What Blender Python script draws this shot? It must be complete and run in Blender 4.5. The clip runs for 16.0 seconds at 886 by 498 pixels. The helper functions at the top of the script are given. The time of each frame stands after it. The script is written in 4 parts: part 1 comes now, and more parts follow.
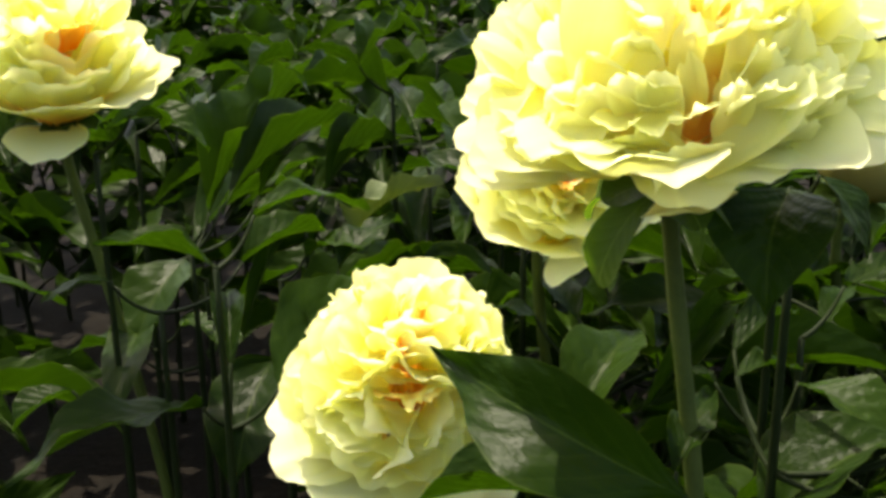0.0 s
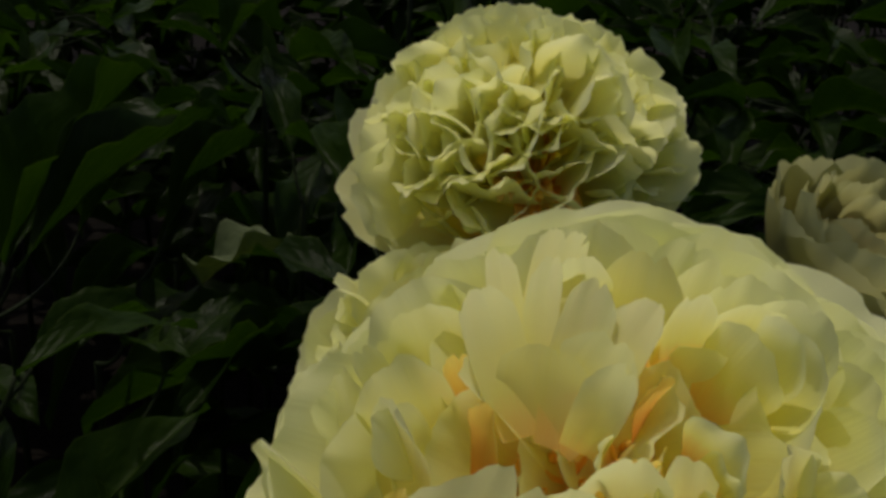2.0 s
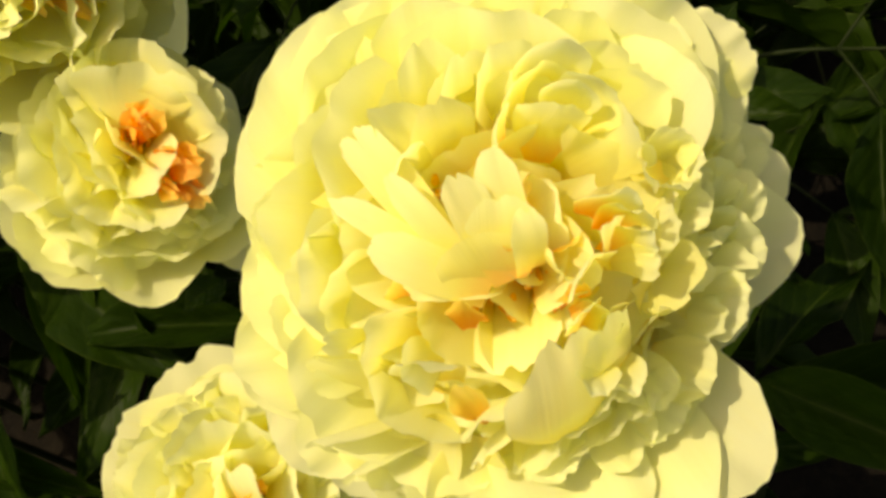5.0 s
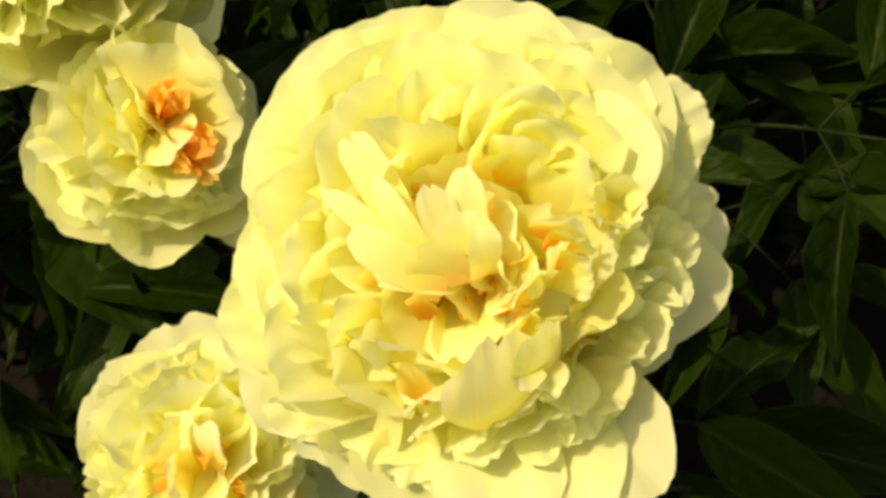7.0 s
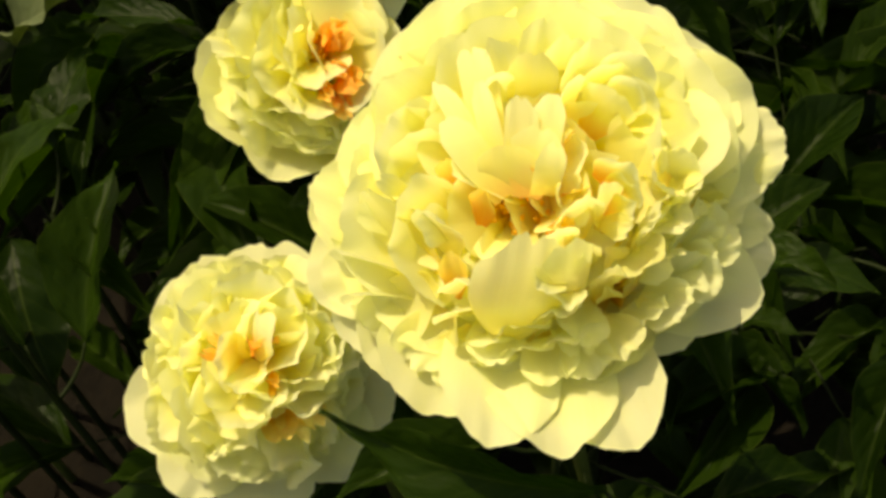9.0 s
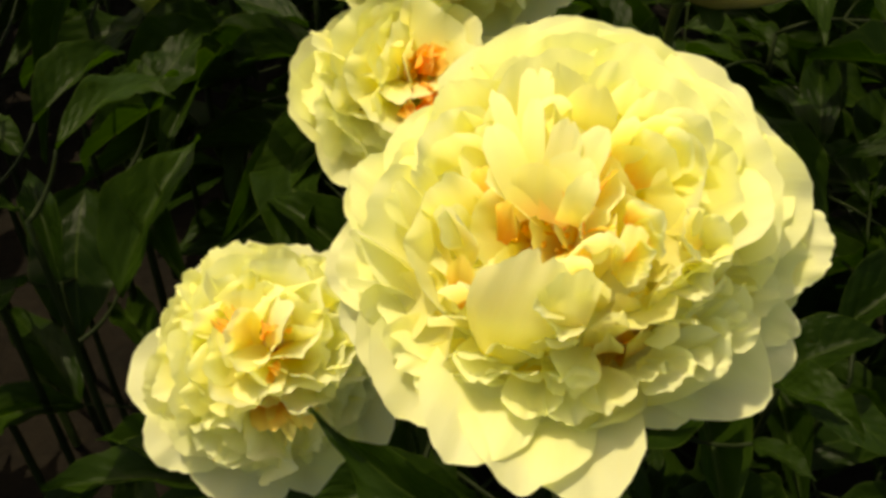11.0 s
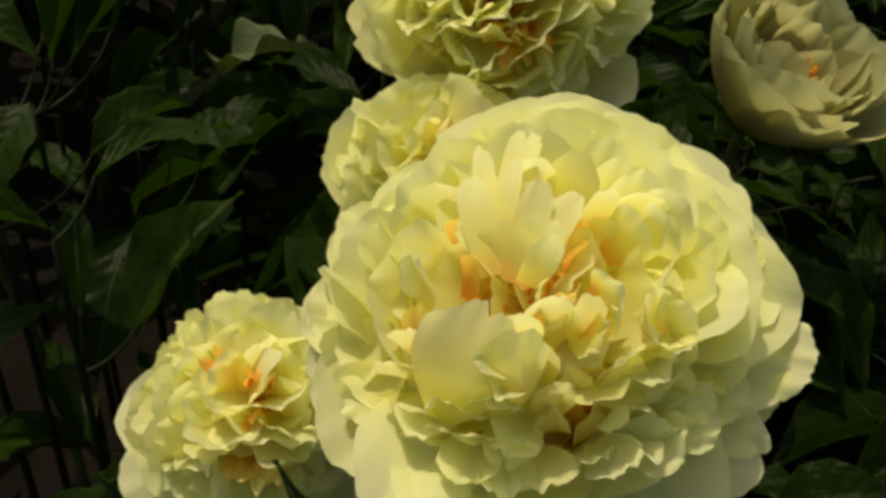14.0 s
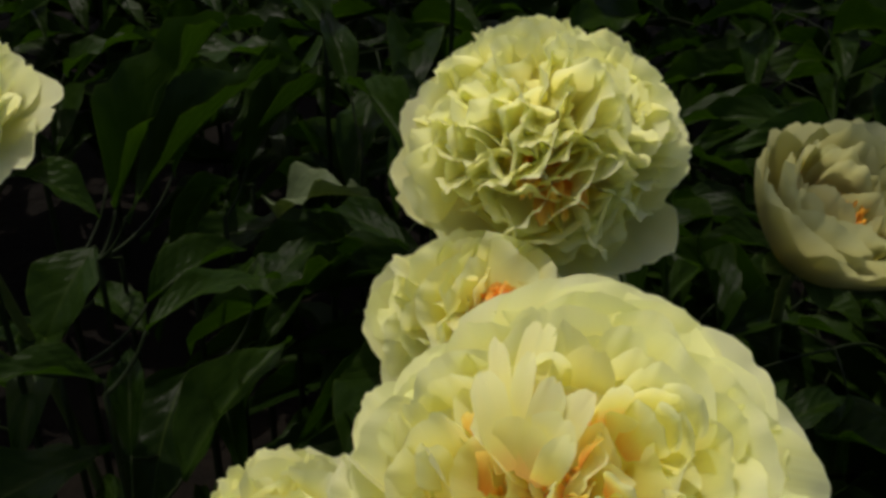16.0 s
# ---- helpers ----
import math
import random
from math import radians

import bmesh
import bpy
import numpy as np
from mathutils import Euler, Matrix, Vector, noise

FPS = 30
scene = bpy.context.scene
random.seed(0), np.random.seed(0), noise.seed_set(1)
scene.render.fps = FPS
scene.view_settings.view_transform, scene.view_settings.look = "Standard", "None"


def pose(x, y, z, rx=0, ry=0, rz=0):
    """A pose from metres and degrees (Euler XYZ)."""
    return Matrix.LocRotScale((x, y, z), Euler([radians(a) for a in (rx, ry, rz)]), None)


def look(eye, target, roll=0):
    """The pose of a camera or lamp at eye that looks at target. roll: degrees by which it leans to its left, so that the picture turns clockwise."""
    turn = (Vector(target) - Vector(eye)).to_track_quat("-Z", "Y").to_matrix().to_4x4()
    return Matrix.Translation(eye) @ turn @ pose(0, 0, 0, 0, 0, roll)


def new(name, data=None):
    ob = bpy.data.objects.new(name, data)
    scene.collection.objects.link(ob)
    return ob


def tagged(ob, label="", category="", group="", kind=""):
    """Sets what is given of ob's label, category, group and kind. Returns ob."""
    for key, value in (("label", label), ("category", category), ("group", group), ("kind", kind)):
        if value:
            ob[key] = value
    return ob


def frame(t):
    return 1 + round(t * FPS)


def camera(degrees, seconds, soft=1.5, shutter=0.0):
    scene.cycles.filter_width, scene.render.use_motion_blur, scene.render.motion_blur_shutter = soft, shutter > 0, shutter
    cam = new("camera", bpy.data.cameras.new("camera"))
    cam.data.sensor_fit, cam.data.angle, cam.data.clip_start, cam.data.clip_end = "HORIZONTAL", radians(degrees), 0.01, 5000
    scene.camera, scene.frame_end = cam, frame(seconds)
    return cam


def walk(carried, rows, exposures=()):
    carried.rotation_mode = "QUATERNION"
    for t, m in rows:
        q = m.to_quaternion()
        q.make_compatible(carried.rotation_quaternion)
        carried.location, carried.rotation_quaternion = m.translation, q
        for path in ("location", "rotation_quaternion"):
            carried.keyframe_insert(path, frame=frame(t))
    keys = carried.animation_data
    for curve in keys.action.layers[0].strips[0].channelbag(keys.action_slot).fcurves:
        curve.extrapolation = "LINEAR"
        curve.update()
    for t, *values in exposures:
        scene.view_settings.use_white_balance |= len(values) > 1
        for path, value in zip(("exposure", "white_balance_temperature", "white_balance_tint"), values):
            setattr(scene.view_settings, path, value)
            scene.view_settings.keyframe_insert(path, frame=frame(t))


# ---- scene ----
cam = camera(46.7, 16.0, soft=3.5)
PATH = [
    (0, (0.115, 0.123, 0.717), (-0.103, 2.028, 0.147), -0.8),
    (0.5, (0.121, 0.202, 0.748), (-0.062, 2.09, 0.113), -0.6),
    (1, (0.143, 0.25, 0.766), (0.054, 2.125, 0.076), 1.1),
    (1.5, (0.135, 0.315, 0.784), (0.012, 2.182, 0.077), 0.6),
    (2, (0.126, 0.37, 0.827), (0.069, 2.17, -0.042), 4.2),
    (2.5, (0.125, 0.415, 0.838), (0.238, 2.04, -0.323), 1.2),
    (3, (0.134, 0.444, 0.858), (0.367, 1.79, -0.602), -2.6),
    (3.5, (0.137, 0.459, 0.871), (0.552, 1.57, -0.74), -11.9),
    (4, (0.109, 0.456, 0.881), (0.583, 1.38, -0.828), -21.9),
    (4.5, (0.086, 0.455, 0.922), (0.509, 1.382, -0.799), -27.4),
    (5, (0.094, 0.44, 0.945), (0.443, 1.322, -0.816), -30.4),
    (7.5, (0.083, 0.399, 0.981), (0.473, 1.332, -0.745), -16.3),
    (8, (0.069, 0.377, 0.982), (0.46, 1.397, -0.694), -12.8),
    (8.5, (0.074, 0.354, 0.975), (0.382, 1.46, -0.663), -12.7),
    (9, (0.059, 0.332, 0.976), (0.367, 1.497, -0.62), -8.3),
    (11.5, (0.092, 0.304, 0.947), (0.266, 1.658, -0.514), 2.9),
    (12, (0.114, 0.318, 0.952), (0.214, 1.646, -0.54), 0.5),
    (12.5, (0.111, 0.3, 0.939), (0.206, 1.7, -0.486), 3.0),
    (13, (0.109, 0.29, 0.935), (0.207, 1.734, -0.446), 4.6),
    (13.5, (0.131, 0.289, 0.934), (0.137, 1.756, -0.426), 4.2),
    (14, (0.118, 0.289, 0.928), (0.141, 1.811, -0.369), 6.2),
    (14.5, (0.153, 0.297, 0.94), (0.017, 1.871, -0.287), 2.5),
    (15, (0.142, 0.301, 0.941), (0.013, 1.921, -0.225), 2.3),
    (15.5, (0.141, 0.305, 0.955), (0.003, 1.918, -0.22), 2.3),
    (16, (0.135, 0.306, 0.958), (-0.003, 1.934, -0.195), 2.3),
]
EXPOSURES = [(0.0, 1.66, 7500, 11), (0.5, 0.24, 6700, 13), (1.0, -0.5, 6600, 13), (1.5, -1.1, 6600, 14), (2.0, -1.25, 6800, 14), (2.5, -1.2, 7300, 12),
             (3.0, -0.62, 7700, 8), (3.5, -0.4, 8400, 7), (4.0, -0.02, 9500, 8), (5.0, 0.30, 10000, 9), (9.0, 0.40, 10000, 6), (12.0, 0.28, 9100, 8),
             (13.5, -0.06, 8400, 9), (14.0, -0.28, 8200, 10), (14.5, -0.68, 7700, 11), (15.0, -1.0, 7200, 13), (16.0, -0.56, 6700, 16)]
walk(cam, [(t, look(eye, target, roll)) for t, eye, target, roll in PATH], EXPOSURES)

# ---- world and sun ----
SUN_WAY = Vector((-0.27, 0.26, 0.92)).normalized()      # towards the sun
world = bpy.data.worlds.new("sky")
scene.world = world
world.use_nodes = True
wn = world.node_tree.nodes
sky = wn.new("ShaderNodeTexSky")
sky.sky_type = "NISHITA"
sky.sun_disc = False
sky.sun_elevation = math.asin(SUN_WAY.z)
sky.air_density, sky.dust_density, sky.ozone_density = 1.0, 4.0, 0.5       # a hazy, nearly white sky
sky.sun_rotation = math.atan2(SUN_WAY.x, SUN_WAY.y)
wn["Background"].inputs["Strength"].default_value = 0.15
world.node_tree.links.new(sky.outputs["Color"], wn["Background"].inputs["Color"])
sun_data = bpy.data.lights.new("sun", "SUN")
sun_data.energy, sun_data.angle, sun_data.color = 3.3, radians(0.53), (1.0, 0.97, 0.90)
sun = new("sun", sun_data)
sun.matrix_world = look(SUN_WAY * 20, (0, 0, 0))


# ---- materials ----
def nodes_of(name):
    m = bpy.data.materials.new(name)
    m.use_nodes = True
    t = m.node_tree
    t.nodes.clear()
    return m, t.nodes, t.links


def ramp(nodes, stops):
    r = nodes.new("ShaderNodeValToRGB")
    e = r.color_ramp.elements
    while len(e) < len(stops):
        e.new(0.5)
    for el, (p, c) in zip(e, stops):
        el.position, el.color = p, (*c, 1)
    return r


def math_node(nodes, links, op, a, b=None):
    n = nodes.new("ShaderNodeMath")
    n.operation = op
    for i, v in enumerate((a, b)):
        if v is None:
            continue
        if isinstance(v, (int, float)):
            n.inputs[i].default_value = v
        else:
            links.new(v, n.inputs[i])
    return n.outputs[0]


def petal_material(name, tip, mid, base, deep, clear=0.60):
    m, nodes, links = nodes_of(name)
    uv = nodes.new("ShaderNodeUVMap")
    sep = nodes.new("ShaderNodeSeparateXYZ")
    links.new(uv.outputs[0], sep.inputs[0])
    stretch = nodes.new("ShaderNodeMapping")
    stretch.inputs["Scale"].default_value = (30, 2.2, 1)
    info = nodes.new("ShaderNodeObjectInfo")
    links.new(uv.outputs[0], stretch.inputs["Vector"])
    shift = nodes.new("ShaderNodeCombineXYZ")
    links.new(math_node(nodes, links, "MULTIPLY", info.outputs["Random"], 37.0), shift.inputs[2])
    links.new(shift.outputs[0], stretch.inputs["Location"])
    streak = nodes.new("ShaderNodeTexNoise")
    streak.inputs["Scale"].default_value = 1.0
    streak.inputs["Detail"].default_value = 4
    links.new(stretch.outputs[0], streak.inputs["Vector"])
    blotch = nodes.new("ShaderNodeTexNoise")
    blotch.inputs["Scale"].default_value = 60
    blotch.inputs["Detail"].default_value = 3
    geo = nodes.new("ShaderNodeTexCoord")
    links.new(geo.outputs["Object"], blotch.inputs["Vector"])
    # along the petal, pushed about by the streaks and by each petal's own chance
    v = math_node(nodes, links, "ADD", sep.outputs["Y"], math_node(nodes, links, "MULTIPLY", math_node(nodes, links, "SUBTRACT", streak.outputs["Fac"], 0.5), 0.16))
    v = math_node(nodes, links, "ADD", v, math_node(nodes, links, "MULTIPLY", math_node(nodes, links, "SUBTRACT", info.outputs["Random"], 0.5), 0.16))
    v = math_node(nodes, links, "ADD", v, math_node(nodes, links, "MULTIPLY", math_node(nodes, links, "SUBTRACT", blotch.outputs["Fac"], 0.5), 0.25))
    col = ramp(nodes, [(0.0, deep), (0.30, base), (0.55, mid), (0.97, tip)])
    links.new(v, col.inputs[0])
    bsdf = nodes.new("ShaderNodeBsdfPrincipled")
    bsdf.inputs["Roughness"].default_value = 0.6
    bsdf.inputs["Specular IOR Level"].default_value = 0.2
    links.new(col.outputs[0], bsdf.inputs["Base Color"])
    glow = nodes.new("ShaderNodeBsdfTranslucent")
    warm = nodes.new("ShaderNodeMix")
    warm.data_type, warm.blend_type = "RGBA", "MULTIPLY"
    warm.inputs["Factor"].default_value = 1.0
    warm.inputs["B"].default_value = (1.0, 0.985, 0.84, 1)
    links.new(col.outputs[0], warm.inputs["A"])
    links.new(warm.outputs["Result"], glow.inputs["Color"])
    bump = nodes.new("ShaderNodeBump")
    bump.inputs["Strength"].default_value = 0.3
    bump.inputs["Distance"].default_value = 0.0009
    links.new(streak.outputs["Fac"], bump.inputs["Height"])
    links.new(bump.outputs[0], bsdf.inputs["Normal"])
    mix = nodes.new("ShaderNodeMixShader")
    mix.inputs[0].default_value = clear
    links.new(bsdf.outputs[0], mix.inputs[1])
    links.new(glow.outputs[0], mix.inputs[2])
    out = nodes.new("ShaderNodeOutputMaterial")
    links.new(mix.outputs[0], out.inputs[0])
    return m


def leaf_material(name, dark, light, vein, rough=0.30, clear=0.22):
    m, nodes, links = nodes_of(name)

    def calc(op, x, y=None):
        return math_node(nodes, links, op, x, y)

    uv = nodes.new("ShaderNodeUVMap")
    sep = nodes.new("ShaderNodeSeparateXYZ")
    links.new(uv.outputs[0], sep.inputs[0])
    info = nodes.new("ShaderNodeObjectInfo")
    tex = nodes.new("ShaderNodeTexCoord")
    shift = nodes.new("ShaderNodeVectorMath")
    shift.operation = "ADD"
    links.new(tex.outputs["Object"], shift.inputs[0])
    links.new(calc("MULTIPLY", info.outputs["Random"], 23.0), shift.inputs[1])
    big = nodes.new("ShaderNodeTexNoise")
    big.inputs["Scale"].default_value = 4
    big.inputs["Detail"].default_value = 5
    links.new(shift.outputs[0], big.inputs["Vector"])
    fine = nodes.new("ShaderNodeTexNoise")
    fine.inputs["Scale"].default_value = 34
    fine.inputs["Detail"].default_value = 3
    links.new(shift.outputs[0], fine.inputs["Vector"])
    side = calc("ABSOLUTE", calc("SUBTRACT", sep.outputs["X"], 0.5))
    # side veins slant from the midrib to the edge and wander a little
    slant = calc("ADD", calc("SUBTRACT", sep.outputs["Y"], calc("MULTIPLY", side, 0.55)), calc("MULTIPLY", big.outputs["Fac"], 0.10))
    wave = calc("SINE", calc("MULTIPLY", slant, 48.0))
    veins = calc("POWER", calc("MAXIMUM", wave, 0.0), 14.0)
    rib = calc("LESS_THAN", side, 0.014)
    line = calc("MAXIMUM", calc("MULTIPLY", veins, 0.28), rib)
    mixv = calc("ADD", calc("MULTIPLY", info.outputs["Random"], 0.6), calc("MULTIPLY", big.outputs["Fac"], 0.5))
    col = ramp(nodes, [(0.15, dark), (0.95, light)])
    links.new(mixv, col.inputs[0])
    withvein = nodes.new("ShaderNodeMix")
    withvein.data_type = "RGBA"
    # lighter rim on the blade: its sunlit edge is painted in with the veins
    edge = calc("GREATER_THAN", side, 0.485)
    links.new(calc("MULTIPLY", calc("MAXIMUM", line, edge), 0.6), withvein.inputs["Factor"])
    links.new(col.outputs[0], withvein.inputs["A"])
    withvein.inputs["B"].default_value = (*vein, 1)
    bsdf = nodes.new("ShaderNodeBsdfPrincipled")
    bsdf.inputs["Specular IOR Level"].default_value = 0.05
    links.new(withvein.outputs["Result"], bsdf.inputs["Base Color"])
    links.new(calc("ADD", calc("MULTIPLY", fine.outputs["Fac"], 0.16), rough - 0.06), bsdf.inputs["Roughness"])
    # the blade swells between its veins, and the midrib is a groove
    quilt = calc("SUBTRACT", calc("MULTIPLY", big.outputs["Fac"], 1.5), calc("ADD", calc("MULTIPLY", wave, 0.06), calc("MULTIPLY", rib, 0.6)))
    height = calc("ADD", quilt, calc("MULTIPLY", fine.outputs["Fac"], 0.10))
    bump = nodes.new("ShaderNodeBump")
    bump.inputs["Strength"].default_value = 0.7
    bump.inputs["Distance"].default_value = 0.0035
    links.new(height, bump.inputs["Height"])
    links.new(bump.outputs[0], bsdf.inputs["Normal"])
    glow = nodes.new("ShaderNodeBsdfTranslucent")
    tint = nodes.new("ShaderNodeMix")
    tint.data_type, tint.blend_type = "RGBA", "MULTIPLY"
    tint.inputs["Factor"].default_value = 1.0
    tint.inputs["B"].default_value = (3.9, 4.7, 1.0, 1)
    links.new(withvein.outputs["Result"], tint.inputs["A"])
    links.new(tint.outputs["Result"], glow.inputs["Color"])
    mix = nodes.new("ShaderNodeMixShader")
    mix.inputs[0].default_value = clear
    links.new(bsdf.outputs[0], mix.inputs[1])
    links.new(glow.outputs[0], mix.inputs[2])
    out = nodes.new("ShaderNodeOutputMaterial")
    links.new(mix.outputs[0], out.inputs[0])
    return m


def plain_material(name, a, b, scale, rough, bump_size=0.0, spec=0.3, clear=0.0):
    m, nodes, links = nodes_of(name)
    tex = nodes.new("ShaderNodeTexCoord")
    noise_a = nodes.new("ShaderNodeTexNoise")
    noise_a.inputs["Scale"].default_value = scale
    noise_a.inputs["Detail"].default_value = 8
    links.new(tex.outputs["Object"], noise_a.inputs["Vector"])
    noise_b = nodes.new("ShaderNodeTexNoise")
    noise_b.inputs["Scale"].default_value = scale * 7
    noise_b.inputs["Detail"].default_value = 6
    links.new(tex.outputs["Object"], noise_b.inputs["Vector"])
    both = math_node(nodes, links, "ADD", math_node(nodes, links, "MULTIPLY", noise_a.outputs["Fac"], 0.6), math_node(nodes, links, "MULTIPLY", noise_b.outputs["Fac"], 0.4))
    col = ramp(nodes, [(0.3, a), (0.7, b)])
    links.new(both, col.inputs[0])
    bsdf = nodes.new("ShaderNodeBsdfPrincipled")
    bsdf.inputs["Roughness"].default_value = rough
    bsdf.inputs["Specular IOR Level"].default_value = spec
    links.new(col.outputs[0], bsdf.inputs["Base Color"])
    if bump_size:
        bump = nodes.new("ShaderNodeBump")
        bump.inputs["Strength"].default_value = 0.8
        bump.inputs["Distance"].default_value = bump_size
        links.new(both, bump.inputs["Height"])
        links.new(bump.outputs[0], bsdf.inputs["Normal"])
    last = bsdf
    if clear:
        glow = nodes.new("ShaderNodeBsdfTranslucent")
        links.new(col.outputs[0], glow.inputs["Color"])
        last = nodes.new("ShaderNodeMixShader")
        last.inputs[0].default_value = clear
        links.new(bsdf.outputs[0], last.inputs[1])
        links.new(glow.outputs[0], last.inputs[2])
    out = nodes.new("ShaderNodeOutputMaterial")
    links.new(last.outputs[0], out.inputs[0])
    return m


CREAM, YELLOW, ORANGE, RED = (0.905, 0.93, 0.53), (0.935, 0.892, 0.29), (0.97, 0.64, 0.16), (0.95, 0.30, 0.04)
MAT_PETAL = petal_material("petal_cream_yellow", CREAM, YELLOW, ORANGE, RED)
# duller copy of the petal colours: the shade on one bloom is in them
MAT_PETAL_SHADED = petal_material("petal_yellow_shaded", (0.50, 0.51, 0.26), (0.52, 0.48, 0.17), (0.74, 0.46, 0.16), (0.70, 0.26, 0.06))
MAT_ANTHER = plain_material("anther_orange", (0.99, 0.58, 0.06), (1.0, 0.72, 0.16), 300, 0.6, 0.0, 0.2, 0.5)
MAT_FILAMENT = plain_material("filament_red", (0.98, 0.46, 0.07), (0.99, 0.60, 0.14), 200, 0.6, 0.0, 0.2, 0.5)
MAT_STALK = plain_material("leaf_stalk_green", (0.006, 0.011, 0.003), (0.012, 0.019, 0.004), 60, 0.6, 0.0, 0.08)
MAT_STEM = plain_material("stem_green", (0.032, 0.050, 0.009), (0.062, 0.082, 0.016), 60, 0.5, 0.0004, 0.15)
MAT_SEPAL = leaf_material("sepal_green", (0.022, 0.045, 0.008), (0.045, 0.07, 0.014), (0.08, 0.11, 0.03), 0.42, 0.2)
# dark greens lowered further: shade within the bed is put into them
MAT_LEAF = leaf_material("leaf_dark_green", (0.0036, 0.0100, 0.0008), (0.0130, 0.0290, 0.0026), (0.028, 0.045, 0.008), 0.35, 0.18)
MAT_LEAF_PALE = leaf_material("leaf_pale_green", (0.035, 0.052, 0.022), (0.075, 0.095, 0.045), (0.15, 0.18, 0.09), 0.4, 0.04)
# brown taken near black: shade between the plants is put into the colour
MAT_SOIL = plain_material("soil_brown_shaded", (0.002, 0.0016, 0.001), (0.008, 0.006, 0.0034), 14, 0.95, 0.012, 0.1)


# ---- mesh helpers ----
def sheet_mesh(name, nu, nv, place, material, foot=0.0, tip=1.0):
    """A grid of nu by nv faces; place(u, v) gives the point, u in -1..1 across, v in 0..1 along."""
    verts, faces = [], []
    for j in range(nv + 1):
        for i in range(nu + 1):
            verts.append(place(2 * i / nu - 1, j / nv))
    for j in range(nv):
        for i in range(nu):
            a = j * (nu + 1) + i
            faces.append((a, a + 1, a + nu + 2, a + nu + 1))
    me = bpy.data.meshes.new(name)
    me.from_pydata(verts, [], faces)
    layer = me.uv_layers.new(name="UVMap")
    for loop in me.loops:
        j, i = divmod(loop.vertex_index, nu + 1)
        layer.data[loop.index].uv = (i / nu, foot + (tip - foot) * j / nv)
    me.polygons.foreach_set("use_smooth", [True] * len(me.polygons))
    me.materials.append(material)
    return me


def tube_into(verts, faces, points, radii, sides=7):
    points = [Vector(p) for p in points]
    first = len(verts)
    for k, p in enumerate(points):
        way = (points[min(k + 1, len(points) - 1)] - points[max(k - 1, 0)]).normalized()
        turn = way.to_track_quat("Z", "Y").to_matrix()
        for s in range(sides):
            a = 2 * math.pi * s / sides
            verts.append(p + turn @ Vector((math.cos(a), math.sin(a), 0)) * radii[k])
    for k in range(len(points) - 1):
        for s in range(sides):
            a, b = first + k * sides + s, first + k * sides + (s + 1) % sides
            faces.append((a, b, b + sides, a + sides))
    faces.append(tuple(first + s for s in reversed(range(sides))))
    faces.append(tuple(first + (len(points) - 1) * sides + s for s in range(sides)))


def solid(name, verts, faces, material):
    me = bpy.data.meshes.new(name)
    me.from_pydata(verts, [], faces)
    me.polygons.foreach_set("use_smooth", [True] * len(me.polygons))
    me.materials.append(material)
    return me


def bezier(a, b, c, d, n):
    a, b, c, d = (Vector(p) for p in (a, b, c, d))
    return [a * (1 - t) ** 3 + b * 3 * t * (1 - t) ** 2 + c * 3 * t * t * (1 - t) + d * t ** 3 for t in (k / n for k in range(n + 1))]


def under(ob, parent, m=None):
    ob.parent = parent
    if m is not None:
        ob.matrix_local = m
    return ob


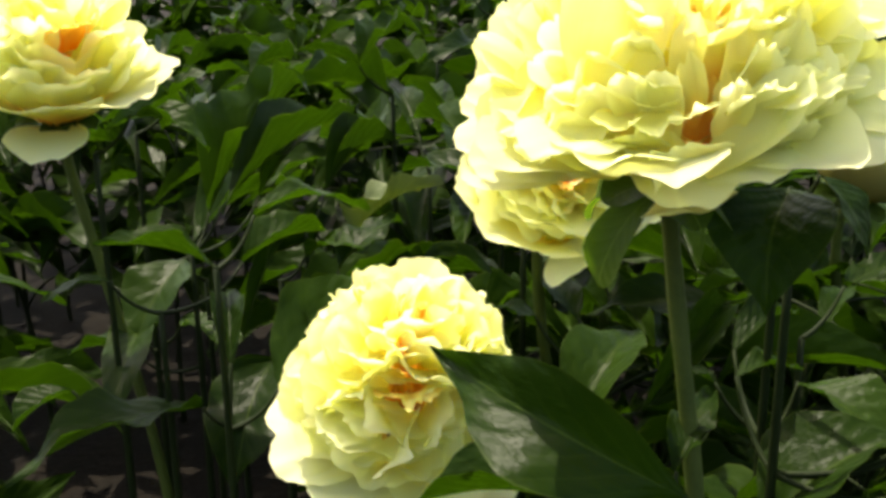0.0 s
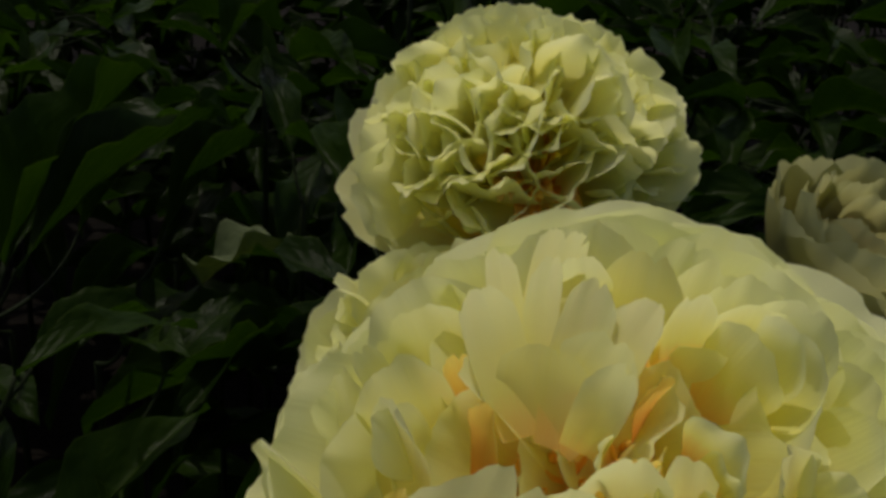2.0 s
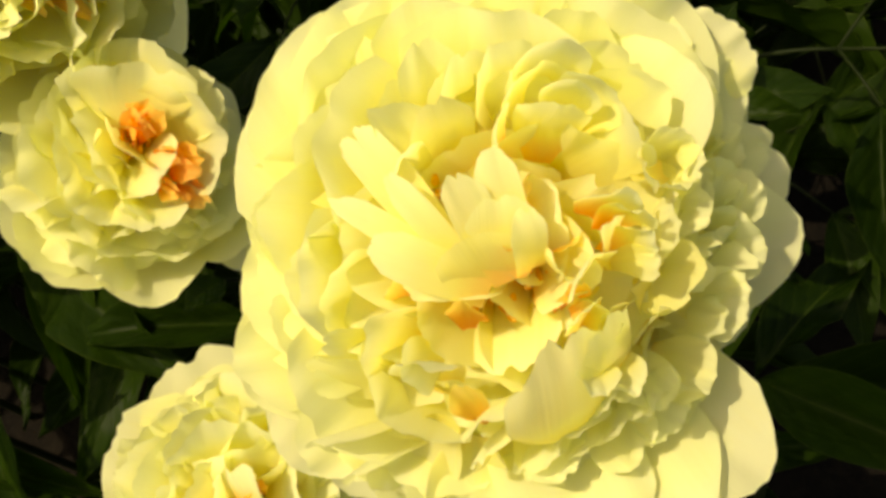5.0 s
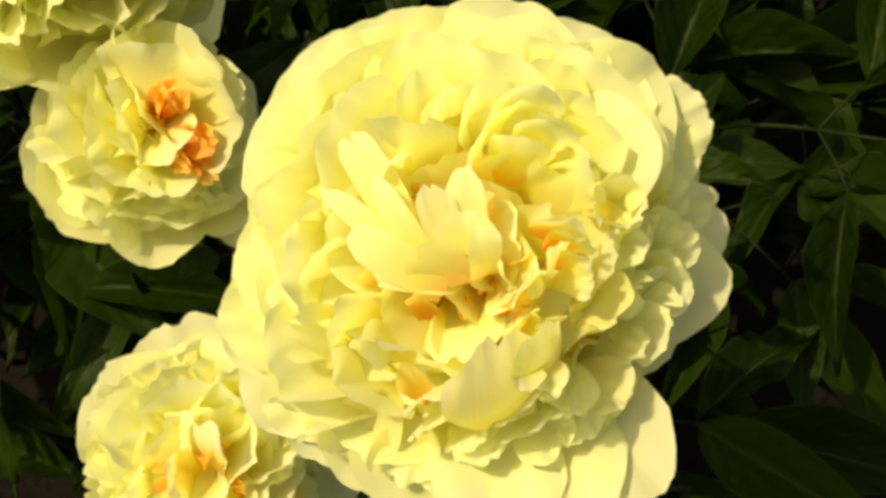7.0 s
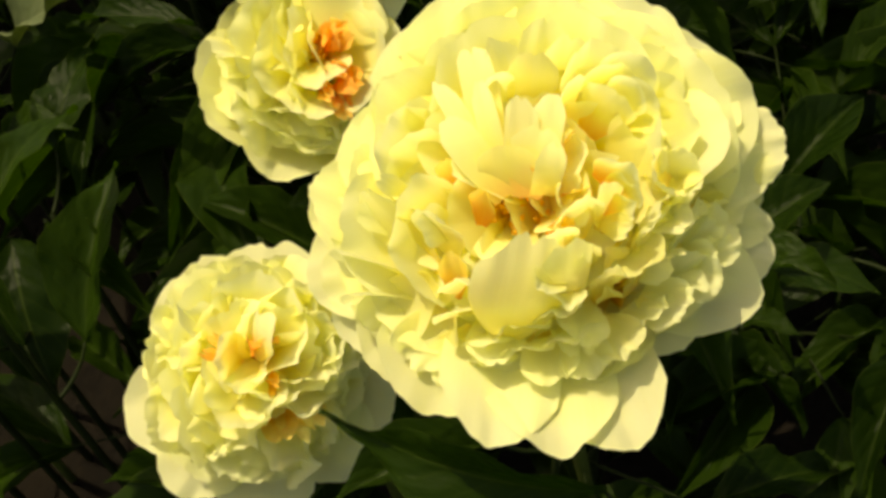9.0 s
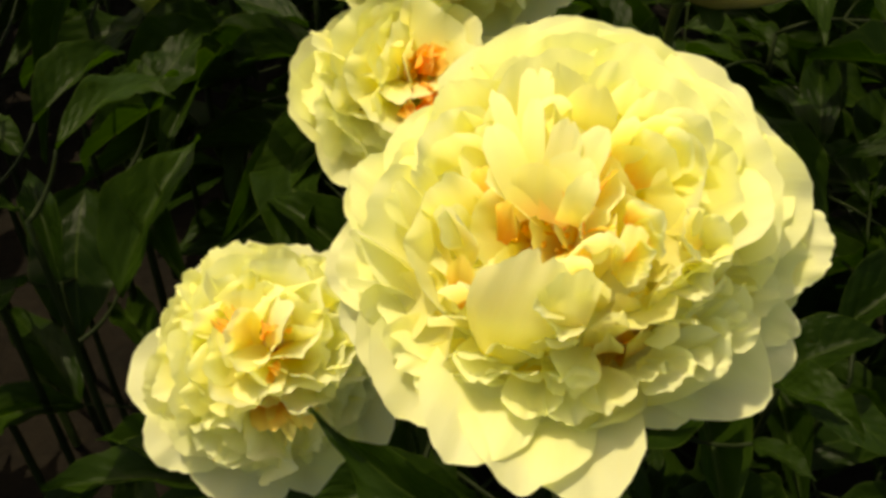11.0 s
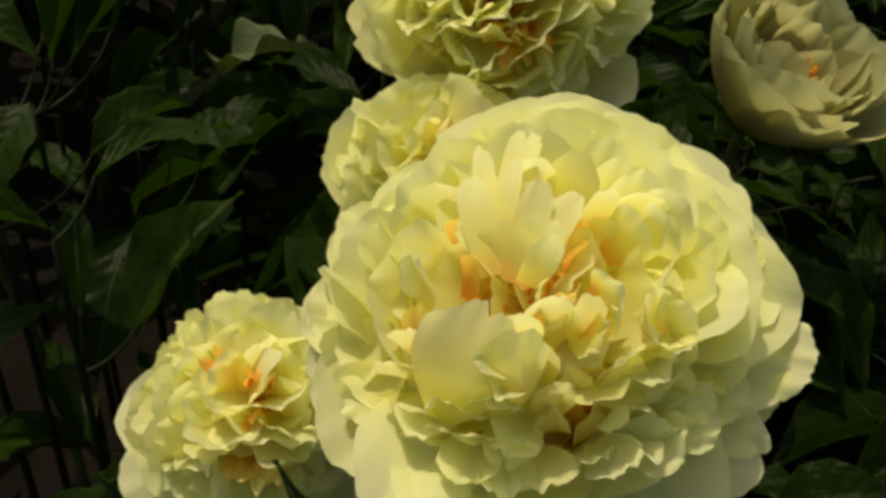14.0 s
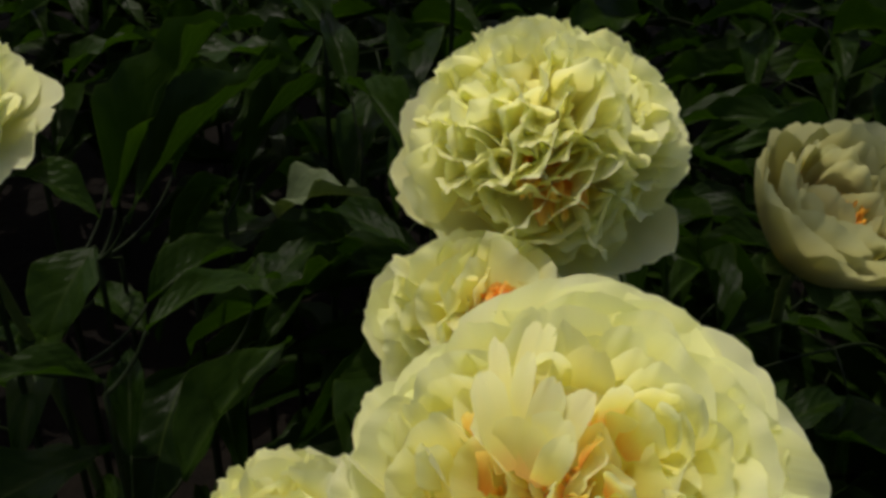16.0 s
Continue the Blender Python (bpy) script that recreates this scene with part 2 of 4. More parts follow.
# ---- petals and blooms ----
def petal_mesh(rng, L, W, t0, t1, cup=0.25, ruffle=0.06, lobe=0.05, claw=0.30, power=1.0, nu=14, nv=12, roll=0.0, foot=0.0, flush=1.0):
    """A petal in the plane of its own radius: +x outwards, +z along the bloom's axis. t0, t1: its lean from the axis at the foot and at the tip, in degrees.
    roll: how far the tip curls back. foot, flush: where on the petal's colouring its foot and its tip lie."""
    steps = 48
    line = [(0.0, 0.0)]
    leans = []
    for k in range(steps + 1):
        x = k / steps
        a = radians(t0 + (t1 - t0) * x ** power + roll * max(0, x - 0.75) / 0.25)
        leans.append(a)
        line.append((line[-1][0] + math.sin(a) * L / steps, line[-1][1] + math.cos(a) * L / steps))
    ph = [rng.uniform(0, 6.28) for _ in range(8)]
    k1, k2, k3 = rng.uniform(0.8, 1.5), rng.uniform(1.7, 2.7), rng.uniform(3.6, 5)
    skew = rng.uniform(-0.12, 0.12)
    notch, notch_at = rng.uniform(0.0, 1.6) * lobe, rng.uniform(-0.4, 0.4)

    def place(u, v):
        tip = 1 - 0.26 * abs(u) ** 2.6 + lobe * 0.5 * (math.sin(k2 * u + ph[0]) + 0.5 * math.sin(k3 * 1.6 * u + ph[1])) + lobe * 0.26 * math.sin((15 + 2 * k3) * u + ph[7]) - notch * math.exp(-((u - notch_at) / 0.13) ** 2) + skew * u * 0.5
        x = v * (1 - (1 - tip) * v)
        f = max(0.0, min(1.0, x)) * steps
        k = min(int(f), steps - 1)
        f -= k
        r = line[k][0] * (1 - f) + line[k + 1][0] * f
        h = line[k][1] * (1 - f) + line[k + 1][1] * f
        a = leans[k]
        w = W / 2 * (claw + (1 - claw) * math.sin(math.pi / 2 * min(1, x / 0.62)) ** 1.1) * (1 - 0.18 * max(0, (x - 0.7) / 0.3) ** 2)
        d = cup * u * u * w
        d += ruffle * W * x * x * (math.sin(k1 * math.pi * u + ph[3]) * 0.6 + math.sin(k2 * math.pi * u + ph[4] + 2 * x) * 0.4 * (0.3 + 0.7 * x) + 0.16 * math.sin(k3 * math.pi * u + ph[5]) * x ** 3)
        d += ruffle * 0.6 * W * abs(u) ** 3 * math.sin(7 * x + ph[6] + (2 if u > 0 else 0))
        y = u * w * (1 - 0.22 * abs(cup) * u * u)
        return (r - math.cos(a) * d, y, h + math.sin(a) * d)

    return sheet_mesh("petal", nu, nv, place, MAT_PETAL, foot, flush)


def frame_of(base, axis):
    z = Vector(axis).normalized()
    x = (Vector((1, 0, 0)) - z * z.x).normalized()
    y = z.cross(x)
    m = Matrix((x, y, z)).transposed().to_4x4()
    return Matrix.Translation(base) @ m


def add_petal(bloom, mesh, az, r0=0.008, h0=0.0, twist=0.0):
    m = Matrix.Translation((0, 0, h0)) @ Matrix.Rotation(radians(az), 4, "Z") @ Matrix.Translation((r0, 0, 0)) @ Matrix.Rotation(radians(twist), 4, "Z")
    return under(new("petal", mesh), bloom, m)


def whorl(bloom, rng, n, L, W, t0, t1, az=0.0, r0=0.008, h0=0.0, **shape):
    """A ring of n petals."""
    for k in range(n):
        turn = az + 360 * (k + rng.uniform(-0.25, 0.25)) / n
        me = petal_mesh(rng, L * rng.uniform(0.91, 1.07), W * rng.uniform(0.86, 1.14), t0 + rng.uniform(-4, 4), t1 + rng.uniform(-9, 9), **shape)
        add_petal(bloom, me, turn, r0, h0, rng.uniform(-14, 14))


def stamens(bloom, rng, n, reach, height):
    v1, f1, v2, f2 = [], [], [], []
    for _ in range(n):
        a = rng.uniform(0, 6.283)
        r = reach * math.sqrt(rng.random())
        top = Vector((r * math.cos(a) * 1.3, r * math.sin(a) * 1.3, height * rng.uniform(0.75, 1.1)))
        foot = Vector((r * math.cos(a) * 0.6, r * math.sin(a) * 0.6, 0.006))
        tube_into(v1, f1, bezier(foot, foot + Vector((0, 0, height * 0.4)), top - Vector((0, 0, height * 0.3)), top, 4), [0.0005] * 5, 4)
        way = Vector((rng.uniform(-0.5, 0.5), rng.uniform(-0.5, 0.5), 1)).normalized() * 0.0065
        tube_into(v2, f2, [top - way * 0.2, top + way * 0.1, top + way * 0.7, top + way], [0.0006, 0.0012, 0.0011, 0.0004], 5)
    under(tagged(new("stamen_tuft", solid("stamen_tuft", v1, f1, MAT_FILAMENT)), "thin reddish filaments", kind="stuff"), bloom)
    under(tagged(new("anther_tuft", solid("anther_tuft", v2, f2, MAT_ANTHER)), "orange anthers", kind="stuff"), bloom)


def sepals(bloom, rng, n=5, L=0.035, W=0.024):
    for k in range(n):
        me = petal_mesh(rng, L * rng.uniform(0.8, 1.2), W, 62, 105, 0.3, 0.03, 0.0, 0.6, nu=8, nv=8)
        me.materials[0] = MAT_SEPAL
        m = Matrix.Translation((0, 0, -0.004)) @ Matrix.Rotation(radians(k * 360 / n + rng.uniform(-15, 15)), 4, "Z") @ Matrix.Translation((0.003, 0, 0))
        under(new("sepal", me), bloom, m)
    v, f = [], []
    tube_into(v, f, [(0, 0, -0.012), (0, 0, -0.008), (0, 0, -0.003), (0, 0, 0.004), (0, 0, 0.008)], [0.0035, 0.006, 0.010, 0.011, 0.006], 12)
    under(tagged(new("receptacle", solid("receptacle", v, f, MAT_STEM)), "green swollen base of the bloom"), bloom)


def bloom_stem(bloom, base, axis, foot, radius=0.0042):
    """The stalk from under the bloom down to the soil."""
    base, axis, foot = Vector(base), Vector(axis).normalized(), Vector(foot)
    pts = bezier(base - axis * 0.010, base - axis * 0.06 - Vector((0, 0, 0.02)), foot + Vector((0, 0, 0.3)), foot, 22)
    inv = bloom.matrix_basis.inverted()
    v, f = [], []
    tube_into(v, f, [inv @ p for p in pts], [radius * (1 + 0.25 * k / 22 + 0.06 * math.sin(k * 1.7)) for k in range(23)], 10)
    under(new("stem", solid("stem", v, f, MAT_STEM)), bloom)


def start_bloom(center, axis, drop, label):
    axis = Vector(axis).normalized()
    base = Vector(center) - axis * drop
    bloom = new("peony_bloom")
    bloom.matrix_basis = frame_of(base, axis)
    tagged(bloom, label, "flower", "yellow peonies")
    return bloom, base, axis


def loose(bloom, rng, n, near, far, L, W, h0, span=(0, 360), lean=(6, 44), **shape):
    """Single petals that stand between the knots, none quite like its neighbour; near and far: how far from the axis they are rooted."""
    for k in range(n):
        f = (k + rng.random()) / n
        az = span[0] + (span[1] - span[0]) * ((k * 0.618) % 1.0) + rng.uniform(-10, 10)
        r = near + (far - near) * math.sqrt(f)
        out = lean[0] + (lean[1] - lean[0]) * f
        me = petal_mesh(rng, L * rng.uniform(0.85, 1.12) * (1 - 0.28 * f), W * rng.uniform(0.75, 1.25), out + rng.uniform(0, 18), out - rng.uniform(-12, 55), rng.uniform(0.2, 0.5), nu=18, nv=12, foot=0.06, **shape)
        add_petal(bloom, me, az, r, h0 * rng.uniform(0.8, 1.1), rng.uniform(-40, 40))


def blade_mesh(rng, L, W, bow=0.1, cup=0.2, ruffle=0.045, lobe=0.045, claw=0.35, point=0.0, foot=0.50, flush=1.0, nu=16, nv=12):
    """A petal in its own plane: its foot at the origin, its tip on +y, its inner face towards +z. bow: how far its middle swells, cup: how its sides rise,
    point: how narrow its tip is, foot and flush: where on the petal's colouring its foot and its tip lie."""
    ph = [rng.uniform(0, 6.28) for _ in range(8)]
    k1, k2, k3 = rng.uniform(0.8, 1.5), rng.uniform(1.7, 2.7), rng.uniform(3.6, 5)
    skew = rng.uniform(-0.07, 0.07)
    notch, notch_at = rng.uniform(0.0, 2.2) * lobe, rng.uniform(-0.5, 0.5)
    curl = rng.uniform(-0.14, 0.03)

    def place(u, v):
        tip = 1 - (min(0.24, 0.42 * W / L) + 0.3 * point) * abs(u) ** 2.4 + lobe * 0.5 * (math.sin(k2 * u + ph[0]) + 0.5 * math.sin(k3 * 1.6 * u + ph[1])) + lobe * 0.22 * math.sin((13 + 2 * k3) * u + ph[7]) - notch * math.exp(-((u - notch_at) / 0.12) ** 2) + skew * u
        x = v * (1 - (1 - tip) * v)
        w = W / 2 * (claw + (1 - claw) * math.sin(math.pi / 2 * min(1, max(0, x) / 0.62)) ** 1.1) * (1 - (0.16 + 0.5 * point) * max(0, (x - 0.6) / 0.4) ** 2)
        z = bow * L * 4 * x * (1 - x) * 0.8 + curl * L * max(0, x - 0.6) ** 2 / 0.16
        z += cup * u * u * w * (0.4 + 0.6 * x)
        z += ruffle * W * x * x * (math.sin(k1 * math.pi * u + ph[3]) * 0.6 + math.sin(k2 * math.pi * u + ph[4] + 2 * x) * 0.4 * (0.3 + 0.7 * x) + 0.18 * math.sin(k3 * math.pi * u + ph[5]) * x ** 3)
        z += ruffle * 0.5 * W * abs(u) ** 3 * math.sin(6 * x + ph[6] + (2 if u > 0 else 0))
        return (u * w * (1 - 0.2 * abs(cup) * u * u), x * L, z)

    return sheet_mesh("petal", nu, nv, place, MAT_PETAL, foot, flush)


def shell(bloom, rng, foot_at, tip_at, W, face=None, twist=0.0, **shape):
    """A petal from foot_at to tip_at, W wide, all in millimetres in the bloom's frame; its inner face looks to face, or else up and a little outwards."""
    a, b = Vector(foot_at) / 1000, Vector(tip_at) / 1000
    y = (b - a).normalized()
    out = Vector(face) if face else Vector((b.x, b.y, 0)).normalized() * 0.3 + Vector((0, 0, 1))
    z = (out - y * out.dot(y)).normalized()
    m = Matrix.Translation(a) @ Matrix((y.cross(z), y, z)).transposed().to_4x4() @ Matrix.Rotation(radians(twist), 4, "Y")
    return under(new("petal", blade_mesh(rng, (b - a).length, W / 1000, **shape)), bloom, m)


BALL_RISE = 0.050       # the middle of a bloom's ball of petals over its foot


def ball(bloom, rng, n, R, L, W, mid, top=3, low=100, stand=(68, 92), lump=0.0, skips=(), foot=(0.22, 0.52), wild=1.0, flat=1.0, **shape):
    """n petals that spread from the heart over a ball of radius R round mid, upright near the heart and laid back towards the rim. skips: clefts left open,
    as the angle from the axis, the azimuth and the half width in degrees. flat: the ball's height by its width."""
    hi, lo = math.cos(radians(top)), math.cos(radians(low))
    seed = rng.uniform(0, 50)
    for k in range(n):
        f = (k + 0.5) / n
        th = math.acos(hi + (lo - hi) * f)
        az = k * 2.39996 + rng.uniform(-0.2, 0.2)
        out = Vector((math.sin(th) * math.cos(az), math.sin(th) * math.sin(az), math.cos(th)))
        if any(math.degrees(out.angle(Vector((math.sin(radians(p)) * math.cos(radians(q)), math.sin(radians(p)) * math.sin(radians(q)), math.cos(radians(p)))))) < w for p, q, w in skips):
            continue
        back = Vector((math.cos(th) * math.cos(az), math.cos(th) * math.sin(az), -math.sin(th)))
        e = radians(stand[0] + (stand[1] - stand[0]) * min(1, th / radians(80)) + rng.uniform(-9, 9) * wild)
        way = back * math.cos(e) + out * math.sin(e)
        face = out * math.cos(e) - back * math.sin(e)
        r = R * (1 + lump * noise.noise(out * 1.6 + Vector((seed, 0, 0))) + rng.uniform(-0.08, 0.07))
        long = L * rng.uniform(0.85, 1.15)
        tip = Vector(mid) + Vector((out.x, out.y, out.z * flat)) * r
        shell(bloom, rng, (tip - way * long) * 1000, tip * 1000, W * 1000 * rng.uniform(0.75, 1.25), face, rng.uniform(-38, 38) * wild,
              bow=-rng.uniform(-0.04, 0.12), cup=rng.uniform(0.05, 0.32), foot=foot[0] + (foot[1] - foot[0]) * f, **shape)


def great_bloom():
    rng = random.Random(11)
    bloom, base, axis = start_bloom((0.161, 0.575, 0.657), (-0.11, -0.48, 0.87), BALL_RISE, "large open pale yellow double peony with an orange heart")
    mid = Vector((0, 0, BALL_RISE))

    def put(foot_at, tip_at, W, **shape):
        fine = dict(nu=22, nv=16) if W > 24 else {}
        shell(bloom, rng, Vector(foot_at) + mid * 1000, Vector(tip_at) + mid * 1000, W, **fine, **shape)

    # inner petals that fill the ball under those that show
    ball(bloom, rng, 110, 0.064, 0.036, 0.034, mid + Vector((0.003, -0.004, 0)), low=112, skips=((50, -54, 13), (46, -72, 11), (58, -80, 12), (68, -86, 12), (72, -74, 12), (116, -90, 50)), ruffle=0.06)
    # the outer ruffles of the ball
    ball(bloom, rng, 58, 0.081, 0.046, 0.050, mid + Vector((0.004, -0.006, 0)), top=50, low=99, stand=(80, 101), skips=((85, -92, 78),), foot=(0.42, 0.55), ruffle=0.06, lobe=0.02, nu=20, nv=14)
    # guards behind and round
    put((-9, 17, 23), (-12, 81, 21), 67, cup=0.25, bow=-0.06, lobe=0.014)
    put((-3, 16, 26), (9, 83, 21), 70, cup=0.25, bow=-0.08, lobe=0.014)
    put((4, 15, 27), (32, 77, 21), 71, cup=0.25, bow=-0.08, lobe=0.014)
    put((11, 11, 27), (51, 63, 22), 62, cup=0.2, bow=-0.08, lobe=0.014)
    put((16, 8, 24), (72, 51, 22), 63, cup=0.2, bow=-0.06, lobe=0.014)
    put((18, 3, 24), (87, 28, 22), 66, cup=0.15, bow=0.06, lobe=0.014)
    put((18, -1, 24), (94, 1, 24), 51, cup=0.15, bow=0.06, lobe=0.014)
    put((17, -6, 4), (91, -22, 16), 44, cup=0.1, bow=0.04, ruffle=0.06, lobe=0.014)
    put((18, -12, -6), (83, -47, 14), 34, cup=0.2, bow=0.04, ruffle=0.06, point=0.4, lobe=0.014)
    put((18, -18, -14), (77, -59, 12), 43, cup=0.15, bow=0.05, ruffle=0.05, lobe=0.014)
    put((14, -26, -18), (66, -72, 13), 48, cup=0.25, bow=0.1, ruffle=0.05, lobe=0.014)
    put((8, -28, -18), (33, -77, 14), 42, cup=0.1, bow=0.05, ruffle=0.07, lobe=0.014)
    put((2, -28, -18), (8, -86, 14), 46, cup=0.1, bow=0.05, ruffle=0.05, lobe=0.014)
    put((-4, -30, -11), (-6, -103, 38), 49, cup=0.1, bow=0.04, ruffle=0.06, lobe=0.014)
    put((-9, -27, -12), (-29, -96, 40), 51, cup=0.1, bow=0.04, ruffle=0.06, lobe=0.014)
    put((-15, -24, -9), (-50, -83, 40), 46, cup=0.1, bow=0.05, ruffle=0.06, lobe=0.014)
    put((-21, -19, -16), (-67, -62, 24), 60, cup=0.2, bow=-0.08, ruffle=0.04, lobe=0.014)
    put((-27, -13, -20), (-80, -41, 4), 54, cup=0.2, bow=-0.08, ruffle=0.04, lobe=0.014)
    put((-30, -6, -26), (-90, -24, -14), 50, cup=0.2, bow=-0.06, ruffle=0.04, lobe=0.014)
    put((-30, 1, -24), (-94, 4, -12), 51, cup=0.25, bow=-0.1, lobe=0.014)
    put((-26, 7, -10), (-83, 28, 2), 49, cup=0.3, bow=-0.12, lobe=0.014)
    put((-21, 12, 13), (-61, 44, 21), 47, cup=0.3, bow=-0.12, lobe=0.014)
    put((-15, 15, 19), (-38, 59, 20), 53, cup=0.3, bow=-0.10, lobe=0.014)
    # shells on the left of the dome
    put((-37, -7, -1), (-86, -1, 9), 45, cup=0.25, bow=-0.16)
    put((-33, -11, -2), (-82, -13, 7), 53, cup=0.22, bow=-0.16)
    put((-27, -13, 6), (-70, -28, 27), 48, cup=0.2, bow=-0.16)
    put((-40, 2, 0), (-78, 32, 13), 36, cup=0.25, bow=-0.16)
    put((-33, -2, 7), (-56, 34, 33), 34, cup=0.25, bow=-0.14)
    put((-38, -3, 18), (-64, 11, 39), 13, cup=0.1, bow=-0.1, claw=0.5)
    put((-43, 5, 35), (-53, 17, 51), 8, cup=0.1, bow=-0.1, claw=0.5)
    put((-33, -7, 41), (-45, -5, 59), 16, cup=0.1, bow=-0.12)
    put((-35, -5, 33), (-45, 9, 57), 24, cup=0.2, bow=-0.12, ruffle=0.08)
    put((-30, 7, 25), (-44, 26, 53), 28, cup=0.2, bow=-0.14, ruffle=0.06)
    put((-26, 7, 12), (-43, 40, 45), 29, cup=0.2, bow=-0.14, ruffle=0.06)
    put((-20, 16, 6), (-39, 55, 31), 35, cup=0.3, bow=-0.14)
    put((-14, 22, 1), (-22, 69, 18), 38, cup=0.3, bow=-0.14)
    put((-10, 22, 9), (-9, 63, 37), 30, cup=0.3, bow=-0.14)
    put((-31, -38, 27), (-38, -57, 41), 23, cup=0.3, bow=-0.12, ruffle=0.06)
    # shells behind the heart
    put((0, 26, 3), (8, 71, 22), 32, cup=0.3, bow=-0.12, ruffle=0.05)
    put((4, 24, 6), (21, 65, 29), 29, cup=0.3, bow=-0.12, ruffle=0.06)
    put((8, 20, 16), (25, 48, 50), 24, cup=0.35, bow=-0.12, ruffle=0.07)
    put((3, 24, 31), (2, 43, 61), 19, cup=0.35, bow=-0.1, ruffle=0.07, flush=0.9)
    put((6, 21, 35), (11, 36, 64), 21, cup=0.35, bow=-0.1, ruffle=0.05, flush=0.75)
    put((-2, 21, 37), (-4, 35, 65), 15, cup=0.3, bow=-0.1)
    # the knot behind, on the sunny side
    put((25, 9, 10), (40, 47, 39), 35, cup=0.3, bow=-0.2)
    put((28, 8, 5), (58, 42, 25), 36, cup=0.3, bow=-0.2)
    put((31, 6, 18), (60, 25, 47), 32, cup=0.35, bow=-0.2)
    put((33, 4, 28), (58, 10, 54), 29, cup=0.35, bow=-0.2)
    put((29, -1, 24), (57, -4, 56), 29, cup=0.35, bow=-0.16)
    put((18, 14, 21), (28, 38, 56), 23, cup=0.35, bow=-0.2)
    put((27, 13, 31), (34, 32, 59), 25, cup=0.4, bow=-0.24)
    put((32, 12, 40), (46, 23, 63), 23, cup=0.45, bow=-0.24)
    put((33, 6, 49), (44, 7, 68), 22, cup=0.45, bow=-0.24)
    put((29, 14, 43), (36, 23, 63), 21, cup=0.5, bow=-0.26)
    put((29, 8, 52), (39, 12, 71), 18, cup=0.5, bow=-0.26)
    put((25, -3, 39), (41, -6, 69), 24, cup=-0.3, bow=-0.14)
    put((21, 6, 47), (30, 10, 69), 22, cup=-0.3, bow=-0.16, foot=0.2)
    put((16, 12, 43), (19, 22, 69), 16, cup=0.3, bow=-0.1, foot=0.15)
    put((30, -8, 6), (74, 3, 28), 25, cup=0.2, bow=-0.1, ruffle=0.08)
    put((39, -6, 8), (79, 16, 29), 30, cup=0.2, bow=-0.1, ruffle=0.06)
    put((41, -9, 29), (62, -14, 47), 16, cup=0.25, bow=-0.1)
    # the small knot and the ruffles on the shaded side
    put((37, -20, 43), (50, -16, 61), 17, cup=0.5, bow=-0.2, ruffle=0.12)
    put((41, -21, 51), (35, -14, 71), 16, cup=0.5, bow=-0.2, ruffle=0.12)
    put((37, -17, 42), (47, -27, 59), 17, cup=0.5, bow=-0.2, ruffle=0.12)
    put((40, -14, 46), (38, -26, 64), 17, cup=0.5, bow=-0.2, ruffle=0.12)
    put((31, -22, 37), (41, -35, 56), 21, cup=0.3, bow=-0.14, ruffle=0.12)
    put((19, -26, 6), (63, -33, 29), 19, cup=0.3, bow=-0.1, ruffle=0.14, flush=0.8)
    put((22, -30, 4), (67, -43, 21), 21, cup=0.3, bow=-0.1, ruffle=0.14)
    put((12, -29, 6), (53, -49, 28), 25, cup=0.3, bow=-0.1, ruffle=0.14)
    put((16, -32, 40), (22, -46, 60), 24, cup=0.3, bow=-0.12, flush=0.7)
    put((-0, -26, 14), (-8, -64, 46), 21, cup=0.35, bow=-0.14)
    put((-5, -28, 32), (-13, -49, 62), 16, cup=0.35, bow=-0.14)
    put((17, -18, 54), (24, -21, 74), 16, cup=0.4, bow=-0.16, ruffle=0.12, foot=0.1)
    put((13, -22, 53), (20, -27, 74), 12, cup=0.5, bow=-0.2, ruffle=0.12, foot=0.1)
    put((11, -25, 51), (17, -32, 71), 11, cup=0.5, bow=-0.2, ruffle=0.12)
    put((17, -12, 55), (23, -15, 76), 18, cup=0.3, bow=-0.14, ruffle=0.09, foot=0.1)
    put((3, -10, 51), (1, -16, 72), 11, cup=0.4, bow=-0.1, foot=0.12)
    # small frills below the heart
    put((-5, -27, 52), (-2, -35, 72), 14, cup=0.4, bow=-0.14, ruffle=0.1, foot=0.2)
    put((-9, -32, 55), (-15, -40, 75), 16, cup=0.4, bow=-0.14, ruffle=0.1, foot=0.1)
    put((-6, -37, 52), (-10, -48, 70), 14, cup=0.4, bow=-0.14, ruffle=0.1, foot=0.1)
    # the heart: fingered petals and the hood
    put((-14, -0, 56), (-7, 50, 58), 13, cup=0.12, bow=0.02, claw=0.3, point=0.05, foot=0.42)
    put((-14, -4, 56), (-11, 32, 69), 8, cup=0.12, bow=0.02, claw=0.6, point=0.1, foot=0.41)
    put((-10, -8, 57), (0, 21, 75), 12, cup=0.14, bow=0.03, claw=0.6, lobe=0.03, foot=0.41)
    put((-7, -9, 57), (9, 17, 75), 13, cup=0.14, bow=0.03, claw=0.6, lobe=0.03, foot=0.41)
    put((-9, -8, 57), (3, 9, 72), 21, cup=0.14, bow=0.03, claw=0.45, lobe=0.05, foot=0.41)
    put((-15, -2, 56), (-23, 40, 62), 8, cup=0.15, bow=0.02, claw=0.6, point=0.12, foot=0.41)
    put((-12, -6, 56), (-10, 9, 69), 22, cup=0.1, bow=0.03, claw=0.7, foot=0.41, flush=0.75)
    put((-15, -6, 57), (-26, 26, 66), 13, cup=0.1, bow=0.05, claw=0.7, point=0.12, foot=0.41)
    put((-4, -10, 60), (4, 2, 74), 11, cup=0.2, bow=0.1, claw=0.8, foot=0.41)
